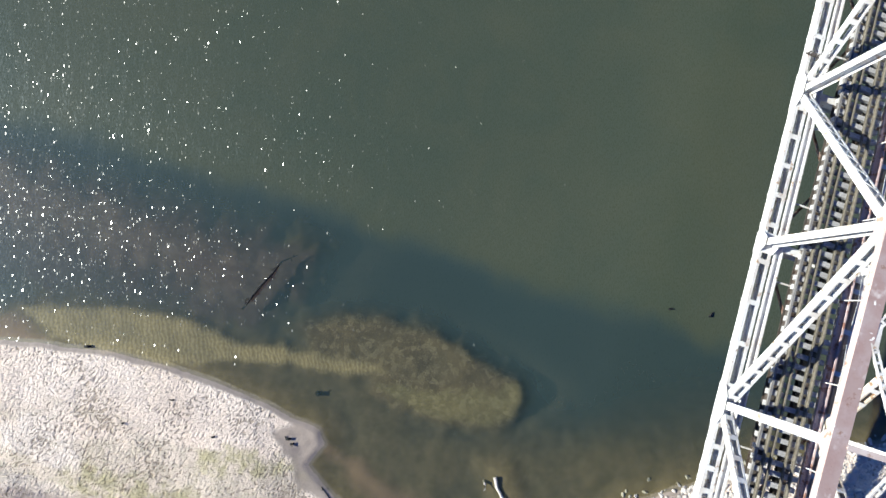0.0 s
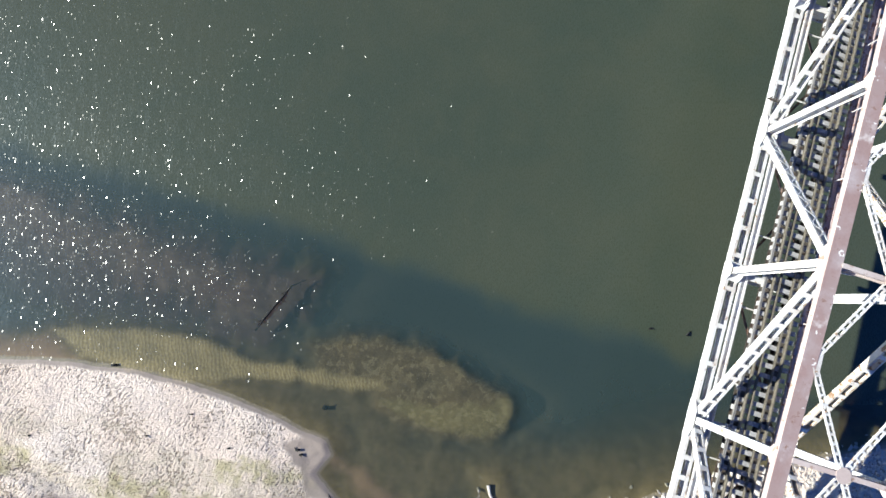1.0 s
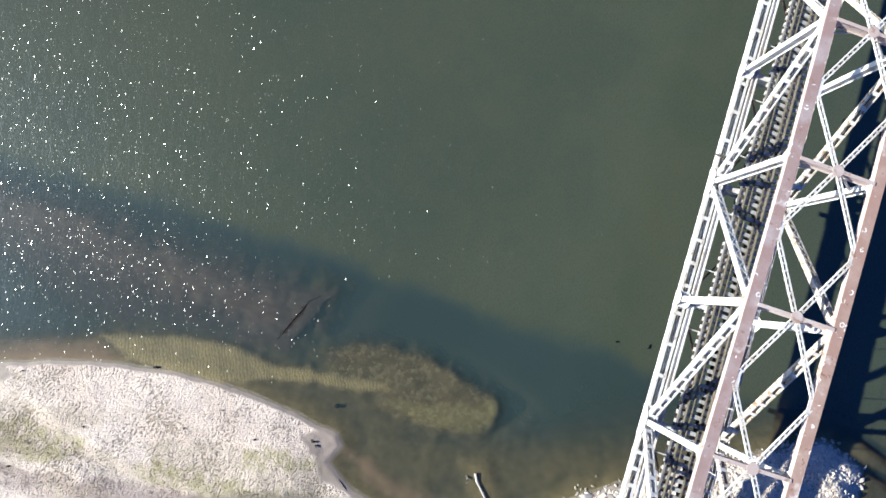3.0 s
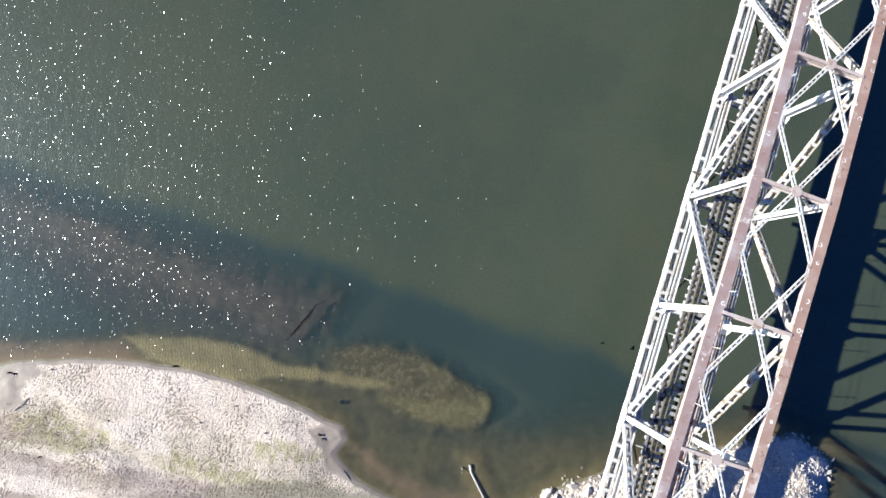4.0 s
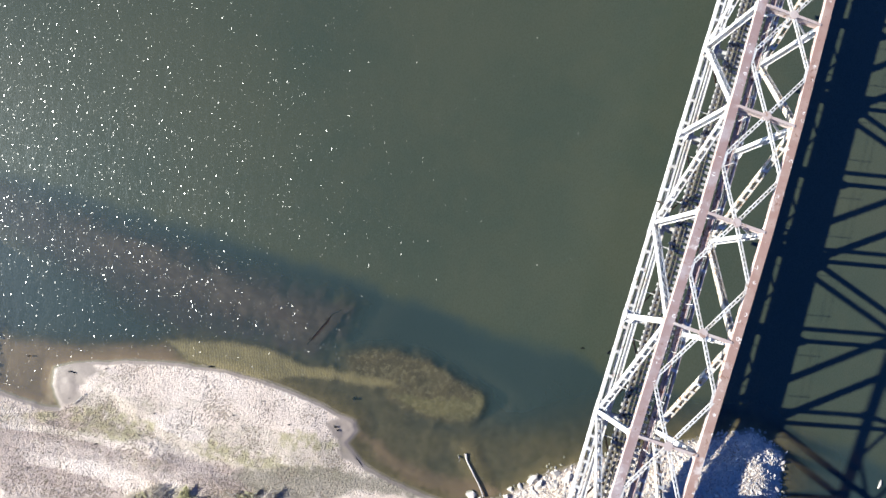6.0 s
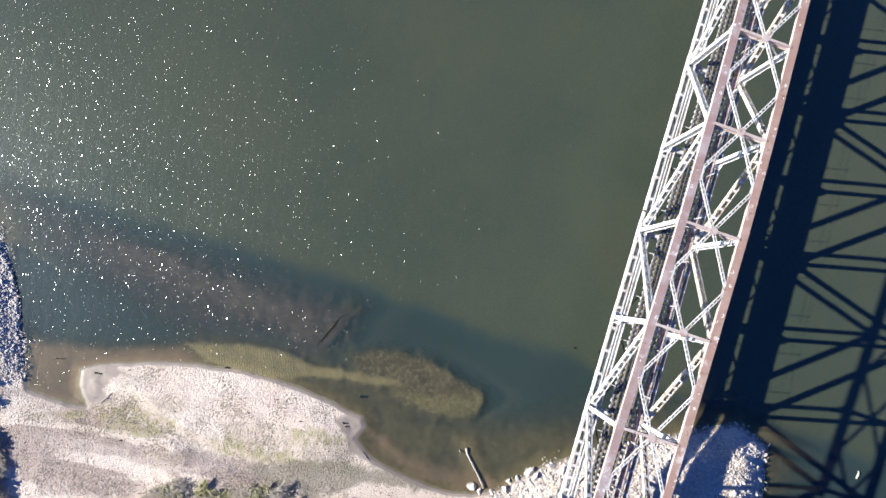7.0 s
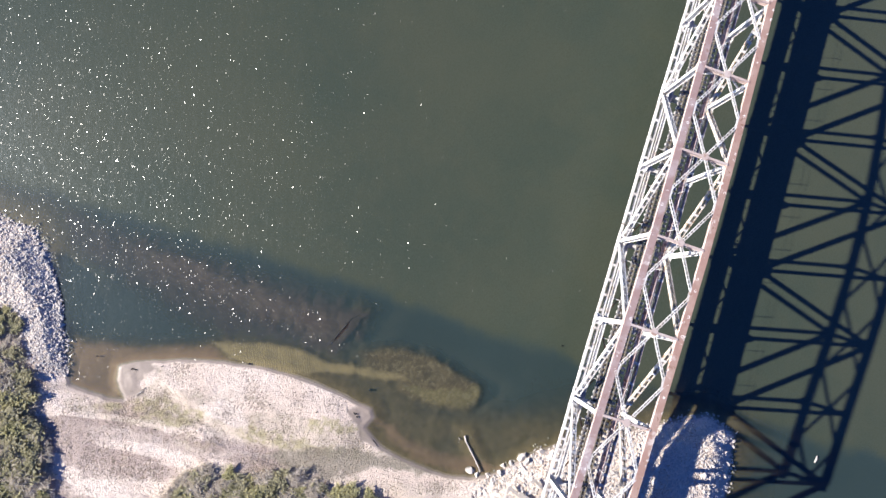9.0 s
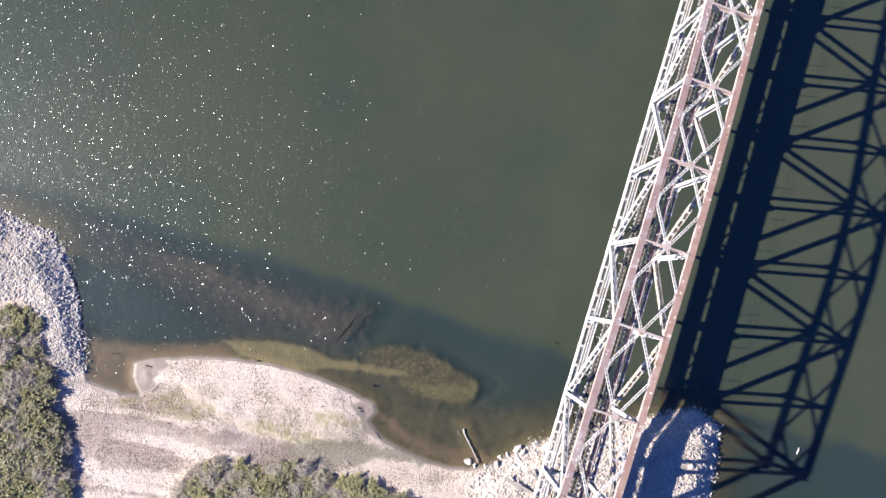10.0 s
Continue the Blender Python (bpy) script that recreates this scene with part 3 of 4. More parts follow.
def lay(x, y):
    """Height of the ground at x, y, and its zones."""
    x, y = np.asarray(x, float), np.asarray(y, float)
    wob = (fbm(x * 0.9, y * 0.9, 5) - 0.47) * 0.9
    s = inside(x, y, SHORE) + wob * 0.35
    re, rw = inside(x, y, RIP_EAST) + wob, inside(x, y, RIP_WEST) + wob
    vw, vs = inside(x, y, VEG_WEST) + wob * 2, inside(x, y, VEG_SOUTH) + wob * 2
    damp = inside(x, y, DAMP) + wob
    land = 0.10 * smooth(s, 0, 0.35) + 0.30 * smooth(s, 0.2, 3.2) * (1 - 0.75 * smooth(damp, -0.8, 0.8)) + 0.012 * np.clip(s, 0, 30)
    land += 0.85 * smooth(re, 0.0, 3.5) + 0.5 * smooth(rw, 0, 4.5) + 0.45 * smooth(vw, -1.0, 3.5) + 0.3 * smooth(vs, -1.5, 2.0)
    dry = smooth(s, 0.15, 0.8) * (1 - smooth(damp, -0.6, 0.4))
    ripple = fbm(x * 1.9 + 1.3 * fbm(x * 0.8, y * 0.8, 31, 2), y * 2.6 + 1.6 * fbm(x * 0.7, y * 0.7, 33, 2), 11, 3) - 0.44
    land += dry * (ripple * 0.10 + (fbm(x * 0.25, y * 0.25, 17, 3) - 0.44) * 0.25)
    out = np.clip(-s, 0, None)
    north = y - (21.0 + 0.5 * np.exp(-((x + 29) / 9) ** 2) - 0.03 * np.clip(-42 - x, 0, 40))
    depth = np.minimum(0.21 * out, 1.5 + 0.6 * smooth(north, -4, 4)) + 0.5 * smooth(out, 8, 20)
    depth = depth + (fbm(x * 0.12, y * 0.12, 23) - 0.47) * 0.5 * smooth(out, 1, 5)
    alg, gra, bro, bay, shelf, rim = (inside(x, y, p) + wob * k for p, k in ((ALGAE, 0.7), (GRAVEL, 0.7), (BROWN, 2.0), (BAY, 1.2), (SHELF, 2.5), (RIM, 1.0)))
    cove = union(x, y, COVES) + wob
    depth = depth + 0.9 * smooth(inside(x, y, POOL), -1.5, 1.5)
    for sd, deep, soft in ((bay, 0.24, 3.0), (bro, 0.55, 3.0), (shelf, 0.34, 1.8), (gra, 0.20, 1.2), (rim, 0.15, 0.8), (alg, 0.12, 0.6), (cove, 0.10, 1.3), (inside(x, y, SPIT), 0.02, 0.9), (inside(x, y, SNAG_BAR) + 2 * wob, 0.42, 2.4)):
        t = smooth(sd, -soft, soft * 0.7)
        depth = depth * (1 - t) + np.minimum(depth, deep + 0.25 * fbm(x * 0.5, y * 0.5, 41)) * t
    far = 3.0 * smooth(y, 150, 175) + 2.0 * smooth(y, 175, 400)
    z = np.where(s > 0, land, -np.maximum(depth, 0.02)) + far
    streak = fbm((0.99 * x + 0.13 * y) * 0.11, (-0.13 * x + 0.99 * y) * 0.75, 71)
    near = smooth(y, -26, -15)
    zones = dict(
        dun=near * np.clip(smooth(union(x, y, DUNS) + 2.0 * wob, -1.2, 0.8) + 0.5 * smooth(streak, 0.42, 0.52) * (y < 6), 0, 1),
        wet=smooth(-s, -0.5, -0.1) * smooth(s, -0.4, 0.0) + 0.85 * smooth(np.maximum(inside(x, y, TIPS), inside(x, y, EAST_TIP)) + wob, -0.3, 0.6),
        green=near * np.clip(0.85 * smooth(union(x, y, GREENS) + 1.5 * wob, -1.0, 0.7) + 0.35 * smooth(fbm(x * 0.16, y * 0.3, 62), 0.52, 0.62) * smooth(6 - y, 0, 3), 0, 1),
        silt=near * np.clip(0.95 * smooth(union(x, y, MUDS) + 2 * wob, -0.9, 0.7) + 0.9 * smooth(streak, 0.38, 0.54) * smooth(3.4 - y - 0.1 * (x + 45), 0, 3.0) * (x < -12), 0, 1),
        ridge=near * np.clip(smooth(union(x, y, RIDGES) + 1.5 * wob, -0.6, 0.6) + 0.8 * smooth(fbm(x * 0.2, y * 0.3, 75), 0.5, 0.62) * dry * (y > 2) + 0.5 * smooth(streak, 0.38, 0.28) * (y < 1.5), 0, 1),
        grey=0.9 * smooth(inside(x, y, GREY) + 2.0 * wob, -1.2, 0.8), rim=smooth(rim, -0.7, 0.7), shelf=smooth(shelf, -1.5, 1.0),
        soil=np.maximum(np.maximum(smooth(vw, -1.0, 0.6), smooth(vs, -0.8, 0.8)), np.maximum(smooth(y, 150, 170), 1 - smooth(y, -24, -13))),
        bed=smooth(-s, -0.05, 0.4), algae=smooth(alg, -0.6, 0.6), gravel=smooth(gra, -0.9, 0.7), cove=smooth(cove, -1.4, 1.0), brown=smooth(bro, -2.2, 1.5))
    return z, zones, depth, s, north


def spaced(lo, a, b, hi, fine, grow=1.22, cap=400.0):
    """Grid lines: even between a and b, and wider and wider out to lo and hi."""
    mid = list(np.arange(a, b + fine * 0.5, fine))
    left, right, d = [], [], fine
    while (left[-1] if left else a) > lo:
        d = min(d * grow, cap)
        left.append((left[-1] if left else a) - d)
    d = fine
    while (right[-1] if right else mid[-1]) < hi:
        d = min(d * grow, cap)
        right.append((right[-1] if right else mid[-1]) + d)
    return np.array(left[::-1] + mid + right)


def sheet(name, xs, ys, material, heights, layers):
    nx, ny = len(xs), len(ys)
    gx, gy = np.meshgrid(xs, ys)
    co = np.stack([gx.ravel(), gy.ravel(), heights.ravel()], 1)
    i = (np.arange(ny - 1)[:, None] * nx + np.arange(nx - 1)[None, :]).ravel()
    quads = np.stack([i, i + 1, i + 1 + nx, i + nx], 1)
    me = bpy.data.meshes.new(name)
    me.vertices.add(len(co))
    me.vertices.foreach_set("co", co.ravel())
    me.loops.add(quads.size)
    me.loops.foreach_set("vertex_index", quads.ravel())
    me.polygons.add(len(quads))
    me.polygons.foreach_set("loop_start", np.arange(0, quads.size, 4))
    me.update(calc_edges=True)
    me.polygons.foreach_set("use_smooth", np.ones(len(quads), bool))
    for k, v in layers.items():
        me.attributes.new(k, "FLOAT", "POINT").data.foreach_set("value", np.ascontiguousarray(v.ravel(), dtype=np.float32))
    return link(name, me, material)


def at_ground(x, y):
    return float(lay(np.array([x]), np.array([y]))[0][0])


xs, ys = spaced(-2500, -57, 25, 2500, 0.17), spaced(-2500, -9, 20.5, 2500, 0.15)
gx, gy = np.meshgrid(xs, ys)
gz, zones, _, _, _ = lay(gx, gy)
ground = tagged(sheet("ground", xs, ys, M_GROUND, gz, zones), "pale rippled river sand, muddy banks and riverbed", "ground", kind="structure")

wx, wy = spaced(-2500, -70, 50, 2500, 0.5), spaced(-60, -5, 60, 2500, 0.5)
hx, hy = np.meshgrid(wx, wy)
_, wz, wd, wsd, wnorth = lay(hx, hy)
calm = np.clip(smooth(-wnorth, -1.5, 1.5) * (0.66 + 0.26 * smooth(hx, -32, -22)), 0, 1)
water = tagged(sheet("water", wx, wy, M_WATER, np.zeros_like(hx), dict(depth=np.maximum(wd, 0), silty=smooth(wnorth, -3.2, 2.6), calm=calm, riffle=wz["brown"])),
               "murky green river water with sun glitter", "river water", kind="structure")

# ---------------------------------------------------------------- truss bridge
W, P, N = 5.2, 8.6, 10
TX, TZ = 2.64, 7.7  # middle of the track, top of the ties
ZB = 6.78
TOP = {1: 13.45, 2: 13.75, 3: 14.1, 4: 14.35, 5: 14.35, 6: 14.12, 7: 13.8, 8: 13.6, 9: 13.45}
CH = 0.36  # half the width of the bottom chords
TC = 0.30  # and of the top chords
X, Y, Z = (1, 0, 0), (0, 1, 0), (0, 0, 1)
bridge = tagged(new("truss_bridge"), "white-painted steel railway truss bridge with faded pink top chords", "bridge")


def low(i, x):
    return Vector((x, i * P, ZB))


def high(i, x):
    return Vector((x, i * P, TOP[i]))


def plate_mesh(name, a, b, c, material):
    bm = box_bm(-a / 2, a / 2, -b / 2, b / 2, -c / 2, c / 2)
    me = bpy.data.meshes.new(name)
    bm.to_mesh(me)
    bm.free()
    me.materials.append(material)
    return me


BATTEN = plate_mesh("batten", 0.5, 0.24, 0.02, M_WHITE)
WIDE_BATTEN = plate_mesh("batten", 2 * CH - 0.02, 0.26, 0.02, M_WHITE)


def lay_battens(owner, p0, p1, u, offset, mesh, start, stop, step, scale=1.0):
    d, u, v = basis(p0, p1, u)
    length = (Vector(p1) - Vector(p0)).length
    n = max(1, int((length - start - stop) / step))
    for k in range(n + 1):
        s = start + (length - start - stop) * k / n
        ob = new("batten", mesh)
        m = Matrix((u, d, -v)).transposed().to_4x4()
        ob.matrix_world = Matrix.Translation(Vector(p0) + d * s + v * offset) @ m @ Matrix.Diagonal((scale, 1, 1, 1))
        ob.parent = owner


def diagonal(p0, p1, zigzag, coat):
    d, u, v = basis(p0, p1, X)
    bm = bmesh.new()
    for side in (-1, 1):
        channel(bm, p0, p1, u, v, side * 0.25, -side, 0.34, 0.10)
    length = (p1 - p0).length
    if zigzag:
        n = int((length - 2.0) / 0.55)
        for face in (-0.175, 0.175):
            for k in range(n):
                a, b = p0 + d * (1.0 + 0.55 * k), p0 + d * (1.0 + 0.55 * (k + 1))
                s = 0.2 if k % 2 else -0.2
                a, b = a + u * s, b - u * s
                dd, uu, vv = basis(a, b, v)
                bar(bm, a, b, uu, vv, face - 0.006, face + 0.006, -0.035, 0.035)
    ob = part("diagonal", bm, coat, bridge)
    if zigzag:
        lay_battens(ob, p0, p1, X, -0.181, BATTEN, 0.9, 0.9, 20, 0.94)
    else:
        lay_battens(ob, p0, p1, X, -0.181, BATTEN, 0.8, 0.8, 0.95, 0.94)
        lay_battens(ob, p0, p1, X, 0.181, BATTEN, 0.8, 0.8, 0.95, 0.94)


def post(p0, p1):
    bm = bmesh.new()
    bar(bm, p0, p1, X, Y, -0.22, 0.22, -0.012, 0.012)
    for s in (-0.245, 0.22):
        bar(bm, p0, p1, X, Y, s, s + 0.025, -0.19, 0.19)
    part("vertical_post", bm, M_WHITE, bridge)


def gusset(name, corners, x, thick, material=M_WHITE):
    bm = bmesh.new()
    a = [bm.verts.new((x - thick / 2, y, z)) for y, z in corners]
    b = [bm.verts.new((x + thick / 2, y, z)) for y, z in corners]
    bm.faces.new(a)
    bm.faces.new(b[::-1])
    for k in range(len(a)):
        j = (k + 1) % len(a)
        bm.faces.new((a[j], a[k], b[k], b[j]))
    bmesh.ops.recalc_face_normals(bm, faces=bm.faces)
    part(name, bm, material, bridge)


for x0 in (0.0, W):
    for i in range(N):
        # bottom chord: two channels with batten plates
        a, b = low(i, x0), low(i + 1, x0)
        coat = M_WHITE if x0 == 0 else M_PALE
        for side in (-1, 1):
            bm = bmesh.new()
            channel(bm, a, b, X, Z, side * (CH - 0.02), -side, 0.46, 0.17)
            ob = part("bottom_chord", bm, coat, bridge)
        lay_battens(ob, a, b, X, -0.236, WIDE_BATTEN, 1.0, 1.0, 0.98 if i < 2 else 1.65)
        lay_battens(ob, a, b, X, 0.236, WIDE_BATTEN, 1.0, 1.0, 0.98 if i < 2 else 1.65)
        # web members
        if i == 0 or i == N - 1:
            continue
        # top chord: webs below and a riveted cover plate on top
        a, b = high(i, x0), high(i + 1, x0)
        d, u, v = basis(a, b, X)
        up = u.cross(d)
        for side in (-1, 1):
            bm = bmesh.new()
            channel(bm, a, b, u, up, side * (TC - 0.02), side, 0.28, 0.06)
            ob = part("top_chord", bm, M_PALE, bridge)
        lay_battens(ob, a, b, X, 0.15, BATTEN, 0.6, 0.6, 1.2, 0.8)
        bm = bmesh.new()
        bar(bm, a, b, u, up, -TC - 0.045, TC + 0.045, 0.143, 0.16)
        part("cover_plate", bm, M_PINK if x0 == 0 else M_SALMON, ob, "faded pink red-oxide cover plate with chipped paint")
    for i in range(1, N):
        post(low(i, x0), high(i, x0))
        # gusset plates at the joints
        y, z = i * P, TOP[i]
        r = 1.05 if i % 2 == 0 else 0.55
        for s in (-CH + 0.008, CH - 0.008):
            gusset("gusset_plate", [(y - r, ZB - 0.26), (y + r, ZB - 0.26), (y + r, ZB + 0.25), (y + r * 0.45, ZB + 0.6), (y - r * 0.45, ZB + 0.6), (y - r, ZB + 0.25)], x0 + s, 0.02)
            q = 0.8 if i % 2 else 0.4
            gusset("gusset_plate", [(y - q, z + 0.05), (y + q, z + 0.05), (y + q, z - 0.2), (y + q * 0.4, z - 0.42), (y - q * 0.4, z - 0.42), (y - q, z - 0.2)], x0 + s * 0.92, 0.02, M_PALE)
        bm = box_bm(x0 - CH + 0.02, x0 + CH - 0.02, y - r, y + r, ZB + 0.238, ZB + 0.256)
        part("tie_plate", bm, M_WHITE, bridge)
    for i in range(0, N, 2):
        if i:
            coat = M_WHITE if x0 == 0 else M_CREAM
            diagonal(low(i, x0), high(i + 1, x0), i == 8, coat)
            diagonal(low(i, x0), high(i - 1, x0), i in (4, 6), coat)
    # inclined end posts, with the same section as the top chord
    for i, j in ((0, 1), (N, N - 1)):
        a, b = low(i, x0), high(j, x0)
        d, u, v = basis(a, b, X)
        up = v if v.z > 0 else -v
        bm = bmesh.new()
        for side in (-1, 1):
            channel(bm, a, b, u, up, side * (TC - 0.02), side, 0.28, 0.06)
        ob = part("end_post", bm, M_WHITE, bridge)
        bm = bmesh.new()
        bar(bm, a, b, u, up, -TC - 0.045, TC + 0.045, 0.143, 0.16)
        part("cover_plate", bm, M_PINK if x0 == 0 else M_SALMON, ob, "faded pink red-oxide cover plate with chipped paint")


def laced(p0, p1, half, depth, strip, step, name, material, label=""):
    """A light bracing member: four angles held by flat bars."""
    d, u, v = basis(p0, p1, Z)
    bm = bmesh.new()
    for a in (-half, half - strip):
        for b in (-depth / 2, depth / 2 - 0.015):
            bar(bm, p0, p1, v, u, a, a + strip, b, b + 0.015)
        bar(bm, p0, p1, v, u, a if a < 0 else a + strip - 0.015, a + 0.015 if a < 0 else a + strip, -depth / 2, -depth / 2 + 0.09)
    n = int((p1 - p0).length / step)
    for k in range(n):
        c = p0 + d * (step * (k + 0.5))
        for b in (depth / 2, -depth / 2 - 0.012):
            bar(bm, c - d * 0.05, c + d * 0.05, v, u, -half, half, b, b + 0.012)
    return part(name, bm, material, bridge, label)


HUB = [(0.36 * math.cos(math.pi * (k + 0.5) / 5), 0.36 * math.sin(math.pi * (k + 0.5) / 5)) for k in range(10)]
for i in range(1, N):
    z = TOP[i] + 0.08
    a, b, c = Vector((TC, i * P, z)), Vector((W - TC, i * P, z)), Vector((W / 2, i * P, z))
    bm = bmesh.new()
    for zz in (0.12, -0.42):
        bar(bm, a, b, Y, Z, -0.11, 0.11, zz, zz + 0.02)
    bar(bm, a, b, Y, Z, -0.01, 0.01, -0.40, 0.12)
    part("top_strut", bm, M_PALE, bridge, "chalky pale pink cross strut between the top chords")
    bm = bmesh.new()
    bot = [bm.verts.new((c.x + p, c.y + q, z + 0.143)) for p, q in HUB]
    top = [bm.verts.new((c.x + p, c.y + q, z + 0.163)) for p, q in HUB]
    bm.faces.new(bot[::-1])
    bm.faces.new(top)
    for k in range(10):
        bm.faces.new((bot[k], bot[(k + 1) % 10], top[(k + 1) % 10], top[k]))
    part("hub_plate", bm, M_PALE, bridge)
    for j in (-1, 1):
        k = i + j
        if not 1 <= k <= N - 1:
            continue
        zm = 0.5 * (TOP[i] + TOP[k]) + 0.1
        for x1 in (TC, W - TC):
            e = Vector((x1, (i + 0.5 * j) * P - 0.25 * j, zm))
            s = Vector((c.x, c.y, z + 0.06))
            laced(s + (e - s).normalized() * 0.3, e, 0.13, 0.1, 0.06, 0.42, "lateral_brace", M_WHITE)
    if i < N - 1:
        for x1 in (TC + 0.11, W - TC - 0.11):
            zm = 0.5 * (TOP[i] + TOP[i + 1]) + 0.13
            bm = box_bm(x1 - 0.13, x1 + 0.13, (i + 0.5) * P - 0.5, (i + 0.5) * P + 0.5, zm, zm + 0.016)
            part("lateral_plate", bm, M_WHITE, bridge)
    # sway frame under the strut: a lower strut and knees
    for x1, s in ((TC, 1), (W - TC, -1)):
        laced(Vector((x1, i * P, TOP[i] - 1.5)), Vector((x1 + s * 1.5, i * P, TOP[i] - 0.35)), 0.07, 0.1, 0.05, 0.4, "knee_brace", M_WHITE)
for i in range(N + 1):
    bm = bmesh.new()
    a, b = Vector((0, i * P, 6.48)), Vector((W, i * P, 6.48))
    bar(bm, a, b, Y, Z, -0.012, 0.012, -0.43, 0.43)
    for zz in (-0.455, 0.43):
        bar(bm, a, b, Y, Z, -0.2, 0.2, zz, zz + 0.025)
    part("floor_beam", bm, M_WHITE, bridge)
# stringers: shade under the ties is put into their near-black colour
for xa in (TX - 0.75, TX + 0.75):
    bm = bmesh.new()
    a, b = Vector((xa, 0, 7.14)), Vector((xa, N * P, 7.14))
    bar(bm, a, b, X, Z, -0.01, 0.01, -0.29, 0.29)
    for zz in (-0.31, 0.29):
        bar(bm, a, b, X, Z, -0.14, 0.14, zz, zz + 0.02)
    part("stringer", bm, M_GRIME_SHADE, bridge, "steel stringer under the ties, coloured dark for the shade there")
for i in range(N):
    for xa, xb in ((CH, W - CH), (W - CH, CH)):
        laced(Vector((xa, i * P + 0.3, 6.5)), Vector((xb, (i + 1) * P - 0.3, 6.5 if xa < xb else 6.6)), 0.06, 0.08, 0.05, 0.8, "bottom_lateral", M_RUST)


def tray(x0, x1, z, material, name, label):
    thing = tagged(new(name), label, "cable tray")
    for xa in (x0, x1 - 0.09):
        bm = bmesh.new()
        channel(bm, Vector((xa, 0.2, z)), Vector((xa, N * P - 0.2, z)), Vector(X), Vector(Z), 0.0, 1, 0.14, 0.09, 0.015)
        part("side_rail", bm, material, thing)
    pan = box_bm(x0 + 0.02, x1 - 0.02, 0.2, N * P - 0.2, z - 0.09, z - 0.075)
    part("pan", pan, material, thing)
    me = plate_mesh("bracket", 1.5, 0.08, 0.05, material)
    for k in range(2 * N):
        ob = new("bracket", me)
        mid = 0.5 * (x0 + x1)
        ob.location = (mid + (0.45 if mid < W / 2 else -0.45), (k + 0.5) * P / 2 + 0.4, z - 0.12)
        ob.parent = thing


tray(0.5, 0.92, 6.95, M_WHITE, "cable_tray", "white-painted cable tray beside the bridge track")
tray(W - 0.95, W - 0.48, 7.3, M_FLUSH, "cable_tray", "rust-pink cable tray beside the bridge track")


track = tagged(new("railway_track"), "weathered timber ties with rusty rails on the bridge", "railway track")
for xr, h in ((TX - 0.755, 0.17), (TX + 0.755, 0.17), (TX - 0.38, 0.12), (TX + 0.38, 0.12)):
    bm = bmesh.new()
    a, b = Vector((xr, -6, TZ)), Vector((xr, N * P + 6, TZ))
    bar(bm, a, b, X, Z, -0.05, 0.05, 0.0, 0.02)
    bar(bm, a, b, X, Z, -0.012, 0.012, 0.02, h - 0.04)
    bar(bm, a, b, X, Z, -0.036, 0.036, h - 0.04, h)
    part("rail" if h > 0.15 else "guard_rail", bm, M_RAIL, track)
part("guard_timber", box_bm(TX - 1.25, TX - 1.13, -6, N * P + 6, TZ + 0.004, TZ + 0.1), M_TIMBER, track)


def cable_rail(x0):
    thing = tagged(new("cable_handrail"), "thin pale wire handrail on posts beside the track", "handrail")
    for z, sag in ((TZ + 0.6, 0.05), (TZ + 0.95, 0.04)):
        pts = [(x0 + 0.03 * math.sin(2.3 * k), 0.4 + (k * 0.25 + 0.5) * P / 2, z - sag * math.sin(math.pi * (k % 4) / 4)) for k in range(8 * N - 3)]
        v, f = tube(pts, [0.009] * len(pts), 5)
        raw("cable", v, f, M_WHITE, thing)
    me = plate_mesh("post", 0.05, 0.05, 1.5, M_WHITE)
    for k in range(2 * N):
        ob = new("post", me)
        ob.location = (x0, (k + 0.5) * P / 2 + 0.4, TZ + 0.28)
        ob.parent = thing


cable_rail(TX + 1.65)


def piers():
    for y0 in (-0.6, N * P + 0.6):
        thing = tagged(new("bridge_pier"), "grey concrete pier under the bridge end", "bridge pier")
        for name, hx0, hy0, z0, z1 in (("shaft", 4.2, 1.3, -4.0, 4.6), ("cap", 4.6, 1.6, 4.6, 5.4)):
            bm = bmesh.new()
            pts = []
            for k in range(16):
                a = 2 * math.pi * k / 16
                pts.append((W / 2 + math.copysign(hx0 - hy0, math.cos(a)) + hy0 * math.cos(a), y0 + hy0 * math.sin(a)))
            lo = [bm.verts.new((p, q, z0)) for p, q in pts]
            hi = [bm.verts.new((p, q, z1)) for p, q in pts]
            bm.faces.new(lo[::-1])
            bm.faces.new(hi)
            for k in range(16):
                bm.faces.new((lo[k], lo[(k + 1) % 16], hi[(k + 1) % 16], hi[k]))
            part(name, bm, M_CONCRETE, thing)
        for x0 in (0.0, W):
            part("bearing", box_bm(x0 - 0.35, x0 + 0.35, y0 - 0.5, y0 + 0.5, 5.4, ZB - 0.24), M_RUST, thing)


piers()

# signal arm bracket on the bottom chord
arm = tagged(new("line_bracket"), "dark weathered pole-line bracket with pegs on the bridge chord", "bracket")
v, f = tube([(-0.75, 36.20, 7.4), (0.6, 36.05, 7.4)], [0.05, 0.05], 6)
raw("cross_arm", v, f, M_GRIME_SHADE, arm)
v, f = tube([(0.05, 36.15, 7.1), (0.05, 36.15, 7.8)], [0.05, 0.04], 6)
raw("stem", v, f, M_GRIME_SHADE, arm)
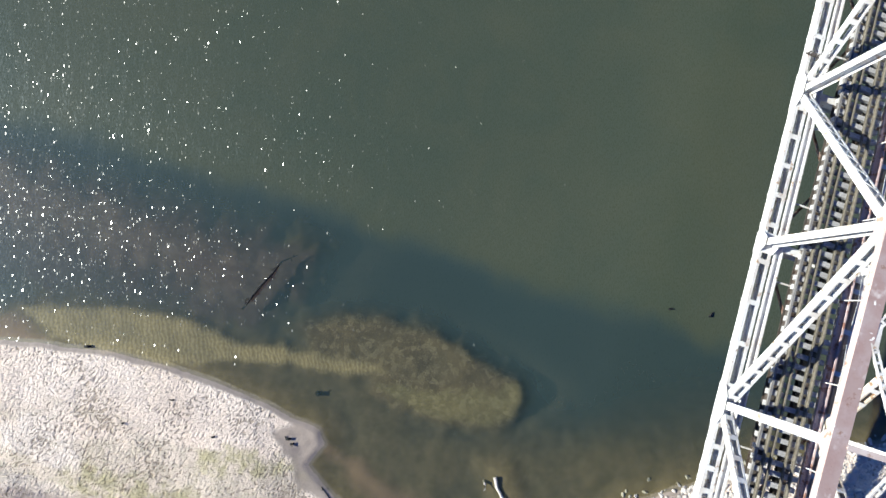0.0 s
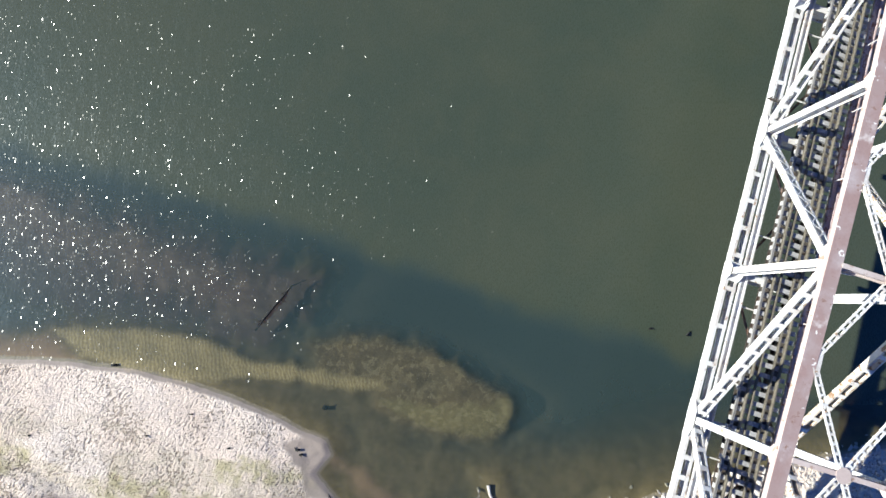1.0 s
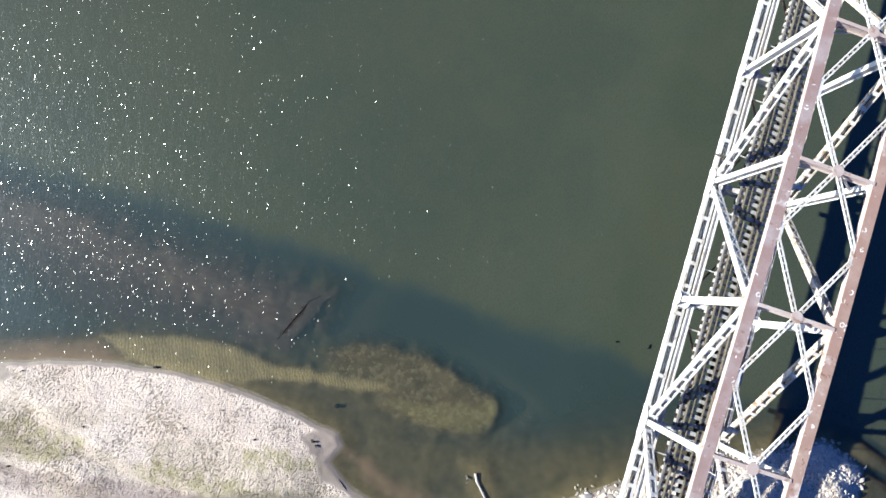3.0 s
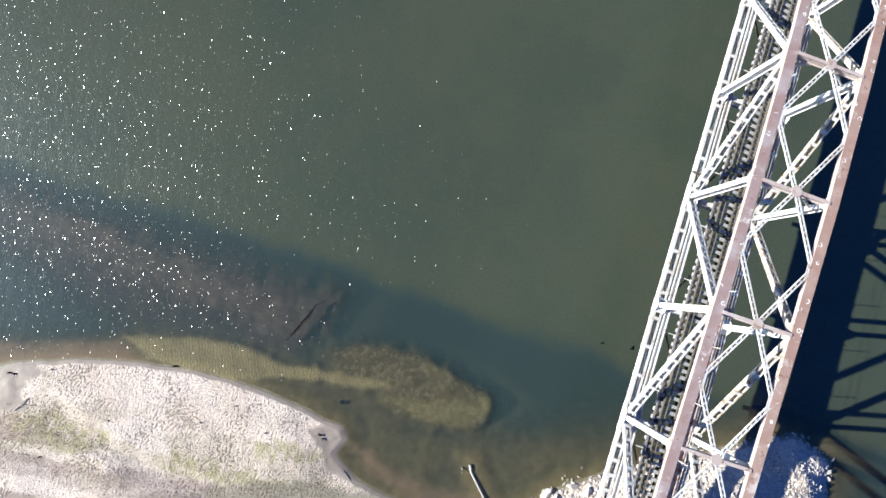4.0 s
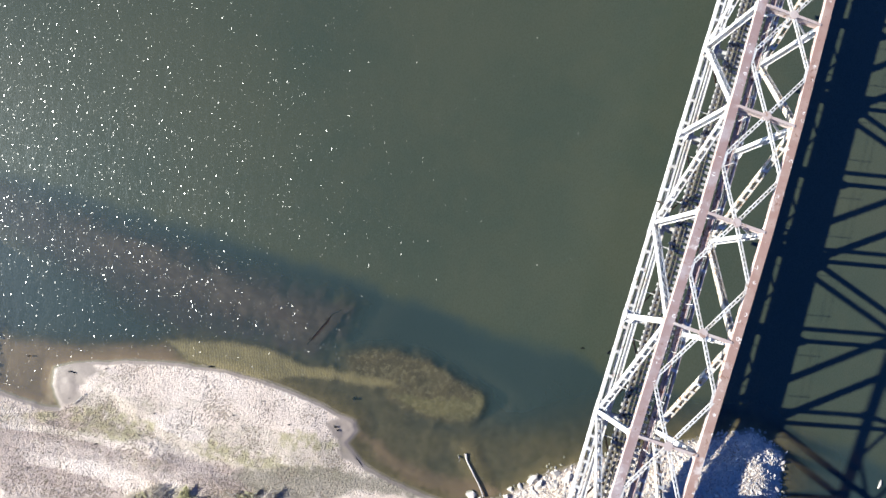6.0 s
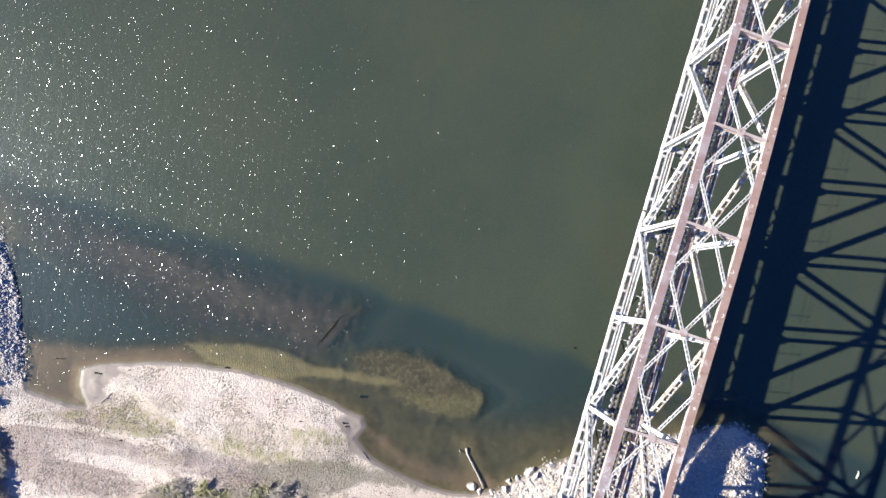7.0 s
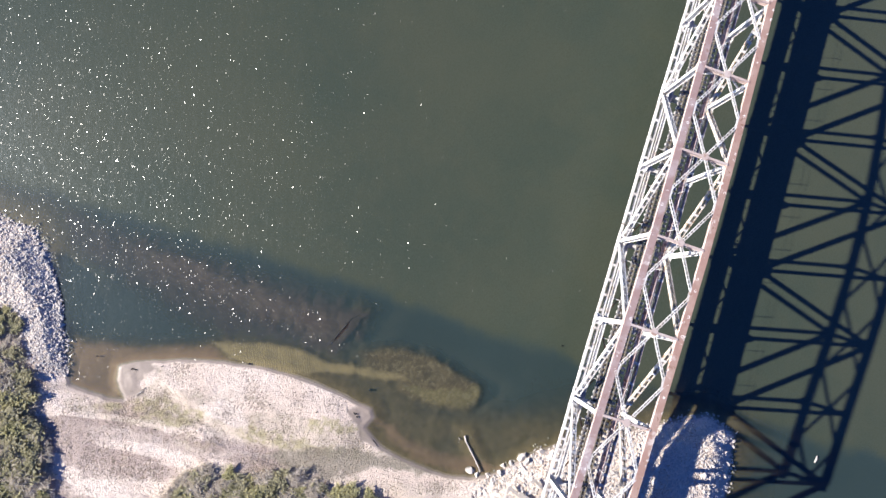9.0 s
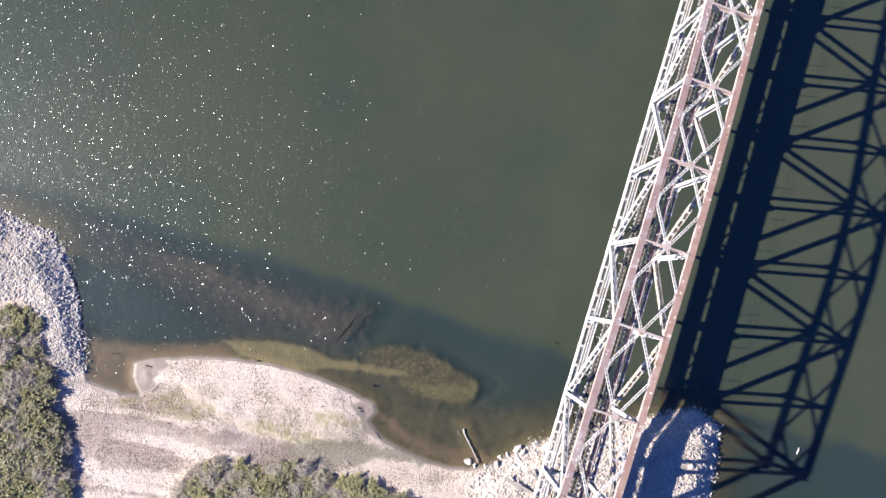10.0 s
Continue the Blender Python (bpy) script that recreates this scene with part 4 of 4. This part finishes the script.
for k in range(9):
    x = -0.65 + 0.16 * k
    v, f = tube([(x, 36.19 - 0.02 * k, 7.42), (x, 36.19 - 0.02 * k, 7.55), (x + 0.03, 36.20, 7.67)], [0.04, 0.065, 0.03], 6)
    raw("peg", v, f, M_GRIME_SHADE, arm)
for k in range(3):
    v, f = tube([(0.2 + 0.1 * k, 36.00 + 0.25 * k, 7.2), (0.5, 36.30 + 0.2 * k, 7.55), (0.3 + 0.1 * k, 35.90, 7.35)], [0.02, 0.025, 0.02], 5)
    raw("rod", v, f, M_GRIME_SHADE, arm)

# ---------------------------------------------------------------- driftwood
rng = random.Random(7)


def trunk(name, label, points, radii, material, twigs=0, spread=0.8):
    thing = tagged(new(name), label, "log")
    v, f = tube(points, radii, 9, 0.12, rng)
    ob = raw("trunk", v, f, material, thing)
    ob.data.polygons.foreach_set("use_smooth", [True] * len(ob.data.polygons))
    pts = [Vector(p) for p in points]
    for _ in range(twigs):
        k = rng.randrange(len(pts) - 1)
        p = pts[k].lerp(pts[k + 1], rng.random())
        e = Vector((rng.uniform(-1, 1), rng.uniform(-1, 1), rng.uniform(0.0, 0.35))) * spread
        m = p + e * 0.5 + Vector((rng.uniform(-.15, .15), rng.uniform(-.15, .15), 0.03))
        v, f = tube([p, m, p + e], [0.035, 0.025, 0.008], 5)
        raw("branch", v, f, material, thing)
    return thing


trunk("driftwood_log", "bleached bare log lying half in shallow water", [(-8.52, 8.63, -0.02), (-8.22, 8.09, -0.02), (-7.35, 7.2, -0.03), (-6.45, 6.31, -0.01), (-5.8, 5.57, 0.04), (-5.62, 5.3, 0.08)],
      [0.13, 0.095, 0.09, 0.08, 0.075, 0.085], M_DRIFT, 2, 0.25)
trunk("tree_stump", "pale snag tip poking out of the shallows", [(-9.05, 8.2, -0.35), (-9.0, 8.1, -0.02), (-8.93, 7.85, 0.10)], [0.11, 0.09, 0.05], M_DRIFT, 1, 0.2)
trunk("driftwood_stick", "dark stick on the wet sand edge", [(-18.45, 5.2, 0.03), (-17.9, 4.8, 0.05), (-17.35, 4.4, 0.05)], [0.035, 0.045, 0.025], M_DARKWOOD, 1, 0.3)
trunk("driftwood_stick", "pale broken branch on the damp sand", [(-44.84, 2.06, 0.22), (-44.44, 2.75, 0.28), (-44.05, 3.35, 0.22)], [0.03, 0.035, 0.02], M_DRIFT, 3, 0.5)
trunk("sunken_tree", "dark waterlogged tree trunk with twigs in the river", [(-26.4, 13.8, -0.08), (-26.1, 14.7, 0.02), (-25.8, 15.5, 0.03), (-25.4, 16.4, 0.02), (-25.1, 17.3, -0.06), (-24.3, 18, -0.2)],
      [0.05, 0.075, 0.085, 0.08, 0.055, 0.025], M_DARKWOOD, 22, 0.32)
trunk("river_snag", "dark snag just breaking the water", [(-0.96, 21.63, -0.3), (-0.67, 21.83, 0.04), (-0.5, 21.95, 0.0)], [0.10, 0.07, 0.03], M_DARKWOOD, 2, 0.25)
trunk("river_snag", "dark snag just breaking the water", [(1.81, 21.93, -0.3), (2.0, 22.2, 0.06), (2.15, 22.5, 0.0)], [0.12, 0.09, 0.04], M_DARKWOOD, 3, 0.3)
trunk("river_snag", "dark waterlogged stump on the gravel shoal", [(-20.43, 10.26, -0.4), (-20.35, 10.3, -0.2), (-20.25, 10.36, -0.22)], [0.2, 0.15, 0.06], M_DARKWOOD, 3, 0.25)


trunk("driftwood_log", "short pale log drifting in open water", [(32.7, 17.9, 0.0), (32.8, 18.4, 0.04), (32.8, 18.8, 0.02)], [0.09, 0.12, 0.08], M_DRIFT, 1, 0.25)

for x, y, r in ((-34.3, 9.05, 0.16), (-46.2, 4.75, 0.13), (-45.8, 4.8, 0.12), (-21.2, 7.35, 0.14), (-20.9, 7.15, 0.11), (-30.6, 5.6, 0.09), (-25.4, 6.3, 0.1), (-50.3, 4.9, 0.12), (-41.5, -0.6, 0.1),
                (-43.2, 6.0, 0.08), (-28.4, 7.6, 0.09), (-37.5, 3.6, 0.08)):
    z = max(at_ground(x, y), -0.02)
    trunk("driftwood_chunk", "small dark chunk of driftwood at the sandbar", [(x - r, y - 0.4 * r, z + 0.02), (x, y, z + 0.07), (x + r, y + 0.5 * r, z + 0.03)], [0.5 * r, 0.6 * r, 0.3 * r], M_DARKWOOD, 1, 2.0 * r)


def board(x, y, turn, length, width, tilt):
    bm = box_bm(-length / 2, length / 2, -width / 2, width / 2, -0.05, 0.05)
    ob = part("timber_beam", bm, M_DRIFT)
    ob.matrix_world = pose(x, y, at_ground(x, y) + 0.28, tilt, 2, turn)
    tagged(ob, "weathered loose timber beam on the riprap", "timber beam")


board(0.3, 4.5, -14, 3.0, 0.3, 3)
board(-1.2, 4.6, -22, 2.6, 0.35, -4)
board(2.0, 4.9, 48, 2.2, 0.28, 5)
board(1.0, 6.2, -30, 2.0, 0.25, -3)

# ---------------------------------------------------------------- shrubs
def shrub_mesh(seed, radius, height, leaves, size, slim, clumps):
    r = np.random.RandomState(seed)
    c = r.normal(0, 1, (clumps, 3))
    c /= np.linalg.norm(c, axis=1)[:, None]
    c *= (0.35 + 0.65 * r.rand(clumps, 1)) * np.array([radius, radius, height * 0.55])
    c[:, 2] = np.abs(c[:, 2]) + height * 0.28
    c[:, :2] *= 1 + 0.25 * r.randn(clumps, 1)
    own = r.randint(0, clumps, leaves)
    p = c[own] + r.normal(0, 1, (leaves, 3)) * np.array([radius, radius, height * 0.6]) * 0.19
    p[:, 2] = np.maximum(p[:, 2], 0.06)
    a = r.normal(0, 1, (leaves, 3)) * np.array([1, 1, 0.5])
    a /= np.linalg.norm(a, axis=1)[:, None]
    b = np.cross(a, r.normal(0, 1, (leaves, 3)))
    b[:, 2] *= 0.5
    b /= np.linalg.norm(b, axis=1)[:, None]
    s = size * (0.6 + 0.8 * r.rand(leaves, 1))
    q = np.stack([p - a * s, p + b * s * slim, p + a * s, p - b * s * slim], 1).reshape(-1, 3)
    faces = np.arange(leaves * 4).reshape(-1, 4)
    return c, q.tolist(), faces.tolist()


def make_shrub(seed, name, label, radius, height, leaves, size, slim, clumps, material):
    thing = tagged(new(name), label, "shrub", group="shrubs on the bank")
    c, q, f = shrub_mesh(seed, radius, height, leaves, size, slim, clumps)
    raw("crown", q, f, material, thing)
    sv, sf = [], []
    for k in range(min(9, clumps)):
        e = Vector(c[k])
        v, ff = tube([(0, 0, -0.15), (e.x * 0.35, e.y * 0.35, e.z * 0.55), tuple(e)], [0.05, 0.032, 0.012], 5)
        sf += [tuple(i + len(sv) for i in t) for t in ff]
        sv += v
    raw("stems", sv, sf, M_BARK, thing)
    return thing


KINDS = [
    make_shrub(11, "shrub", "dense olive-green shrub on the river bank", 1.0, 1.0, 700, 0.14, 0.5, 18, M_LEAF),
    make_shrub(12, "shrub", "dense olive-green shrub on the river bank", 0.85, 0.85, 560, 0.135, 0.5, 14, M_LEAF),
    make_shrub(13, "dry_shrub", "grey-beige leafless dry shrub on the river bank", 0.9, 0.8, 820, 0.22, 0.12, 16, M_DRYLEAF),
    make_shrub(14, "dry_shrub", "grey-beige leafless dry shrub on the river bank", 0.75, 0.6, 640, 0.21, 0.12, 13, M_DRYLEAF),
    make_shrub(15, "yellow_shrub", "yellowing autumn shrub on the river bank", 0.85, 0.9, 560, 0.135, 0.5, 14, M_YELLOW),
]
first = [True] * len(KINDS)


def plant(k, x, y, size, turn):
    m = pose(x, y, at_ground(x, y) - 0.03, 0, 0, turn)
    if first[k]:
        first[k] = False
        KINDS[k].matrix_basis = m @ Matrix.Diagonal((size, size, size * 0.5, 1))
    else:
        ob = copy_thing(KINDS[k], m)
        ob.scale = (size, size, size * 0.5)


def scatter(poly, box, count, gap, seed):
    r = np.random.RandomState(seed)
    got = []
    for _ in range(12000):
        x, y = r.uniform(box[0], box[1]), r.uniform(box[2], box[3])
        if inside(np.array([x]), np.array([y]), poly)[0] < 0.25:
            continue
        if all((x - a) ** 2 + (y - b) ** 2 > gap * gap for a, b in got):
            got.append((x, y))
            if len(got) >= count:
                break
    return got


rng = random.Random(3)
for x, y in scatter(VEG_WEST, (-68, -45, -14, 9.5), 300, 0.85, 21):
    scrub = y > 0.5 + rng.uniform(-2, 2)
    k = rng.choices(range(5), (0.4, 0.4, 4, 4, 2) if scrub else (1.6, 1.5, 3.5, 3, 4.2))[0]
    plant(k, x, y, rng.uniform(0.65, 1.1) if scrub else rng.uniform(1.15, 1.75), rng.uniform(0, 360))
for x, y in scatter(VEG_SOUTH, (-42, -9, -13, -0.5), 260, 0.72, 22):
    k = rng.choices(range(5), (2.2, 2.0, 3.2, 2.6, 3.8))[0]
    plant(k, x, y, rng.uniform(0.85, 1.5), rng.uniform(0, 360))


def tufts():
    """Dry grass and twigs scattered on the bank."""
    r = np.random.RandomState(5)
    n = 5200
    x, y = r.uniform(-64, -8, n), r.uniform(-10, 4, n)
    _, zn, _, s, _ = lay(x, y)
    dens = np.clip(zn["soil"] * 0.6 + 0.5 * zn["silt"] + 0.45 * zn["green"] * (s > 0.8) + 0.03, 0, 1) * (s > 0.5)
    keep = r.rand(n) < dens
    x, y = x[keep], y[keep]
    z = lay(x, y)[0]
    verts, faces = [], []
    for a, b, c in zip(x, y, z):
        for _ in range(4):
            t, h, o = r.uniform(0, 6.28), r.uniform(0.12, 0.32), r.normal(0, 0.09, 2)
            w = 0.02
            i = len(verts)
            verts += [(a + o[0] - w * math.sin(t), b + o[1] + w * math.cos(t), c - 0.02), (a + o[0] + w * math.sin(t), b + o[1] - w * math.cos(t), c - 0.02),
                      (a + o[0] + h * 0.8 * math.cos(t), b + o[1] + h * 0.8 * math.sin(t), c + h * 0.8)]
            faces.append((i, i + 1, i + 2))
    ob = raw("grass_tufts", verts, faces, M_GRASS)
    tagged(ob, "sparse dry grass and twigs on the sandy bank", "grass", kind="stuff")


tufts()

# ---------------------------------------------------------------- stones
def stone_mesh(seed, flat):
    r = random.Random(seed)
    bm = bmesh.new()
    for _ in range(13):
        d = Vector((r.gauss(0, 1), r.gauss(0, 1), r.gauss(0, 1))).normalized()
        bm.verts.new((d.x * r.uniform(0.42, 0.6), d.y * r.uniform(0.3, 0.45), d.z * flat * r.uniform(0.8, 1.1)))
    res = bmesh.ops.convex_hull(bm, input=bm.verts)
    bmesh.ops.delete(bm, geom=[g for g in res["geom_interior"] if isinstance(g, bmesh.types.BMVert)], context="VERTS")
    me = bpy.data.meshes.new("stone")
    bm.to_mesh(me)
    bm.free()
    me.materials.append(M_STONE)
    return me


STONES = [stone_mesh(k, 0.17 + 0.05 * (k % 4)) for k in range(8)]
STONE_DATA = []
for me in STONES:
    co = np.array([v.co[:] for v in me.vertices])
    STONE_DATA.append((co, [tuple(p.vertices) for p in me.polygons]))


def riprap(name, label, poly, box, near, singles, rest, sizes, seed):
    r = np.random.RandomState(seed)
    thing = tagged(new(name), label, "riprap", kind="structure")
    n = 9 * rest
    x, y = r.uniform(box[0], box[1], n), r.uniform(box[2], box[3], n)
    ok = inside(x, y, poly) + r.normal(0, 0.35, n) > -0.15
    x, y = x[ok][: rest + singles], y[ok][: rest + singles]
    z = lay(x, y)[0]
    size = r.uniform(sizes[0], sizes[1], len(x)) * (1 + 0.7 * (r.rand(len(x)) > 0.93))
    order = np.argsort(np.hypot(x - near[0], y - near[1]))
    verts, faces, base = [], [], 0
    for rank, i in enumerate(order):
        m = pose(x[i], y[i], z[i] + 0.10 * size[i], *r.uniform(-16, 16, 2), r.uniform(0, 360)) @ Matrix.Diagonal((size[i] * r.uniform(0.8, 1.4), size[i], size[i] * 0.6, 1))
        k = r.randint(0, len(STONES))
        if rank < singles:
            ob = new("stone", STONES[k])
            ob.matrix_world = m
            ob.parent = thing
        else:
            co, fs = STONE_DATA[k]
            a = np.array(m)
            verts += (co @ a[:3, :3].T + a[:3, 3]).tolist()
            faces += [tuple(j + base for j in f) for f in fs]
            base += len(co)
    ob = raw("rubble", verts, faces, M_RUBBLE, thing)
    tagged(ob, kind="stuff")


riprap("riprap_bank", "pale broken stone riprap under the bridge end", RIP_EAST, (-6, 25, -8, 20.5), (-1, 7), 300, 9500, (0.16, 0.43), 31)
riprap("riprap_bank", "grey broken stone riprap on the river bank", RIP_WEST, (-76, -52, 0.5, 17.5), (-57, 8), 300, 8500, (0.14, 0.32), 32)

for k, (x, y, size) in enumerate(((-6.7, 5.1, 1.1), (-1.6, 8.2, 1.2), (-0.8, 8.0, 0.9), (-3.4, 5.9, 0.8), (0.5, 9.6, 0.9), (1.7, 9.4, 1.0), (-5.9, 4.9, 0.6), (-2.4, 7.3, 0.7))):
    ob = new("boulder", STONES[k])
    ob.matrix_world = pose(x, y, at_ground(x, y) + 0.1 * size, 6, -5, 47 * k) @ Matrix.Diagonal((1.25 * size, size, 1.1 * size, 1))
    tagged(ob, "large pale boulder at the water's edge", "boulder", group="boulders at the shore")

# ---------------------------------------------------------------- bridge ties
TIE = plate_mesh("tie", 2.44, 0.25, 0.24, M_TIE)
TIE_LONG = plate_mesh("tie", 2.5, 0.27, 0.24, M_TIE)
rng = random.Random(9)
for k in range(182):
    y = -5.7 + k * P / 16
    ob = new("tie", TIE if rng.random() < 0.8 else TIE_LONG)
    ob.matrix_world = pose(TX + rng.uniform(-0.05, 0.05), y + rng.uniform(-0.03, 0.03), TZ - 0.12 + rng.uniform(-0.01, 0.0), 0, 0, rng.uniform(-0.8, 0.8))
    ob.parent = track
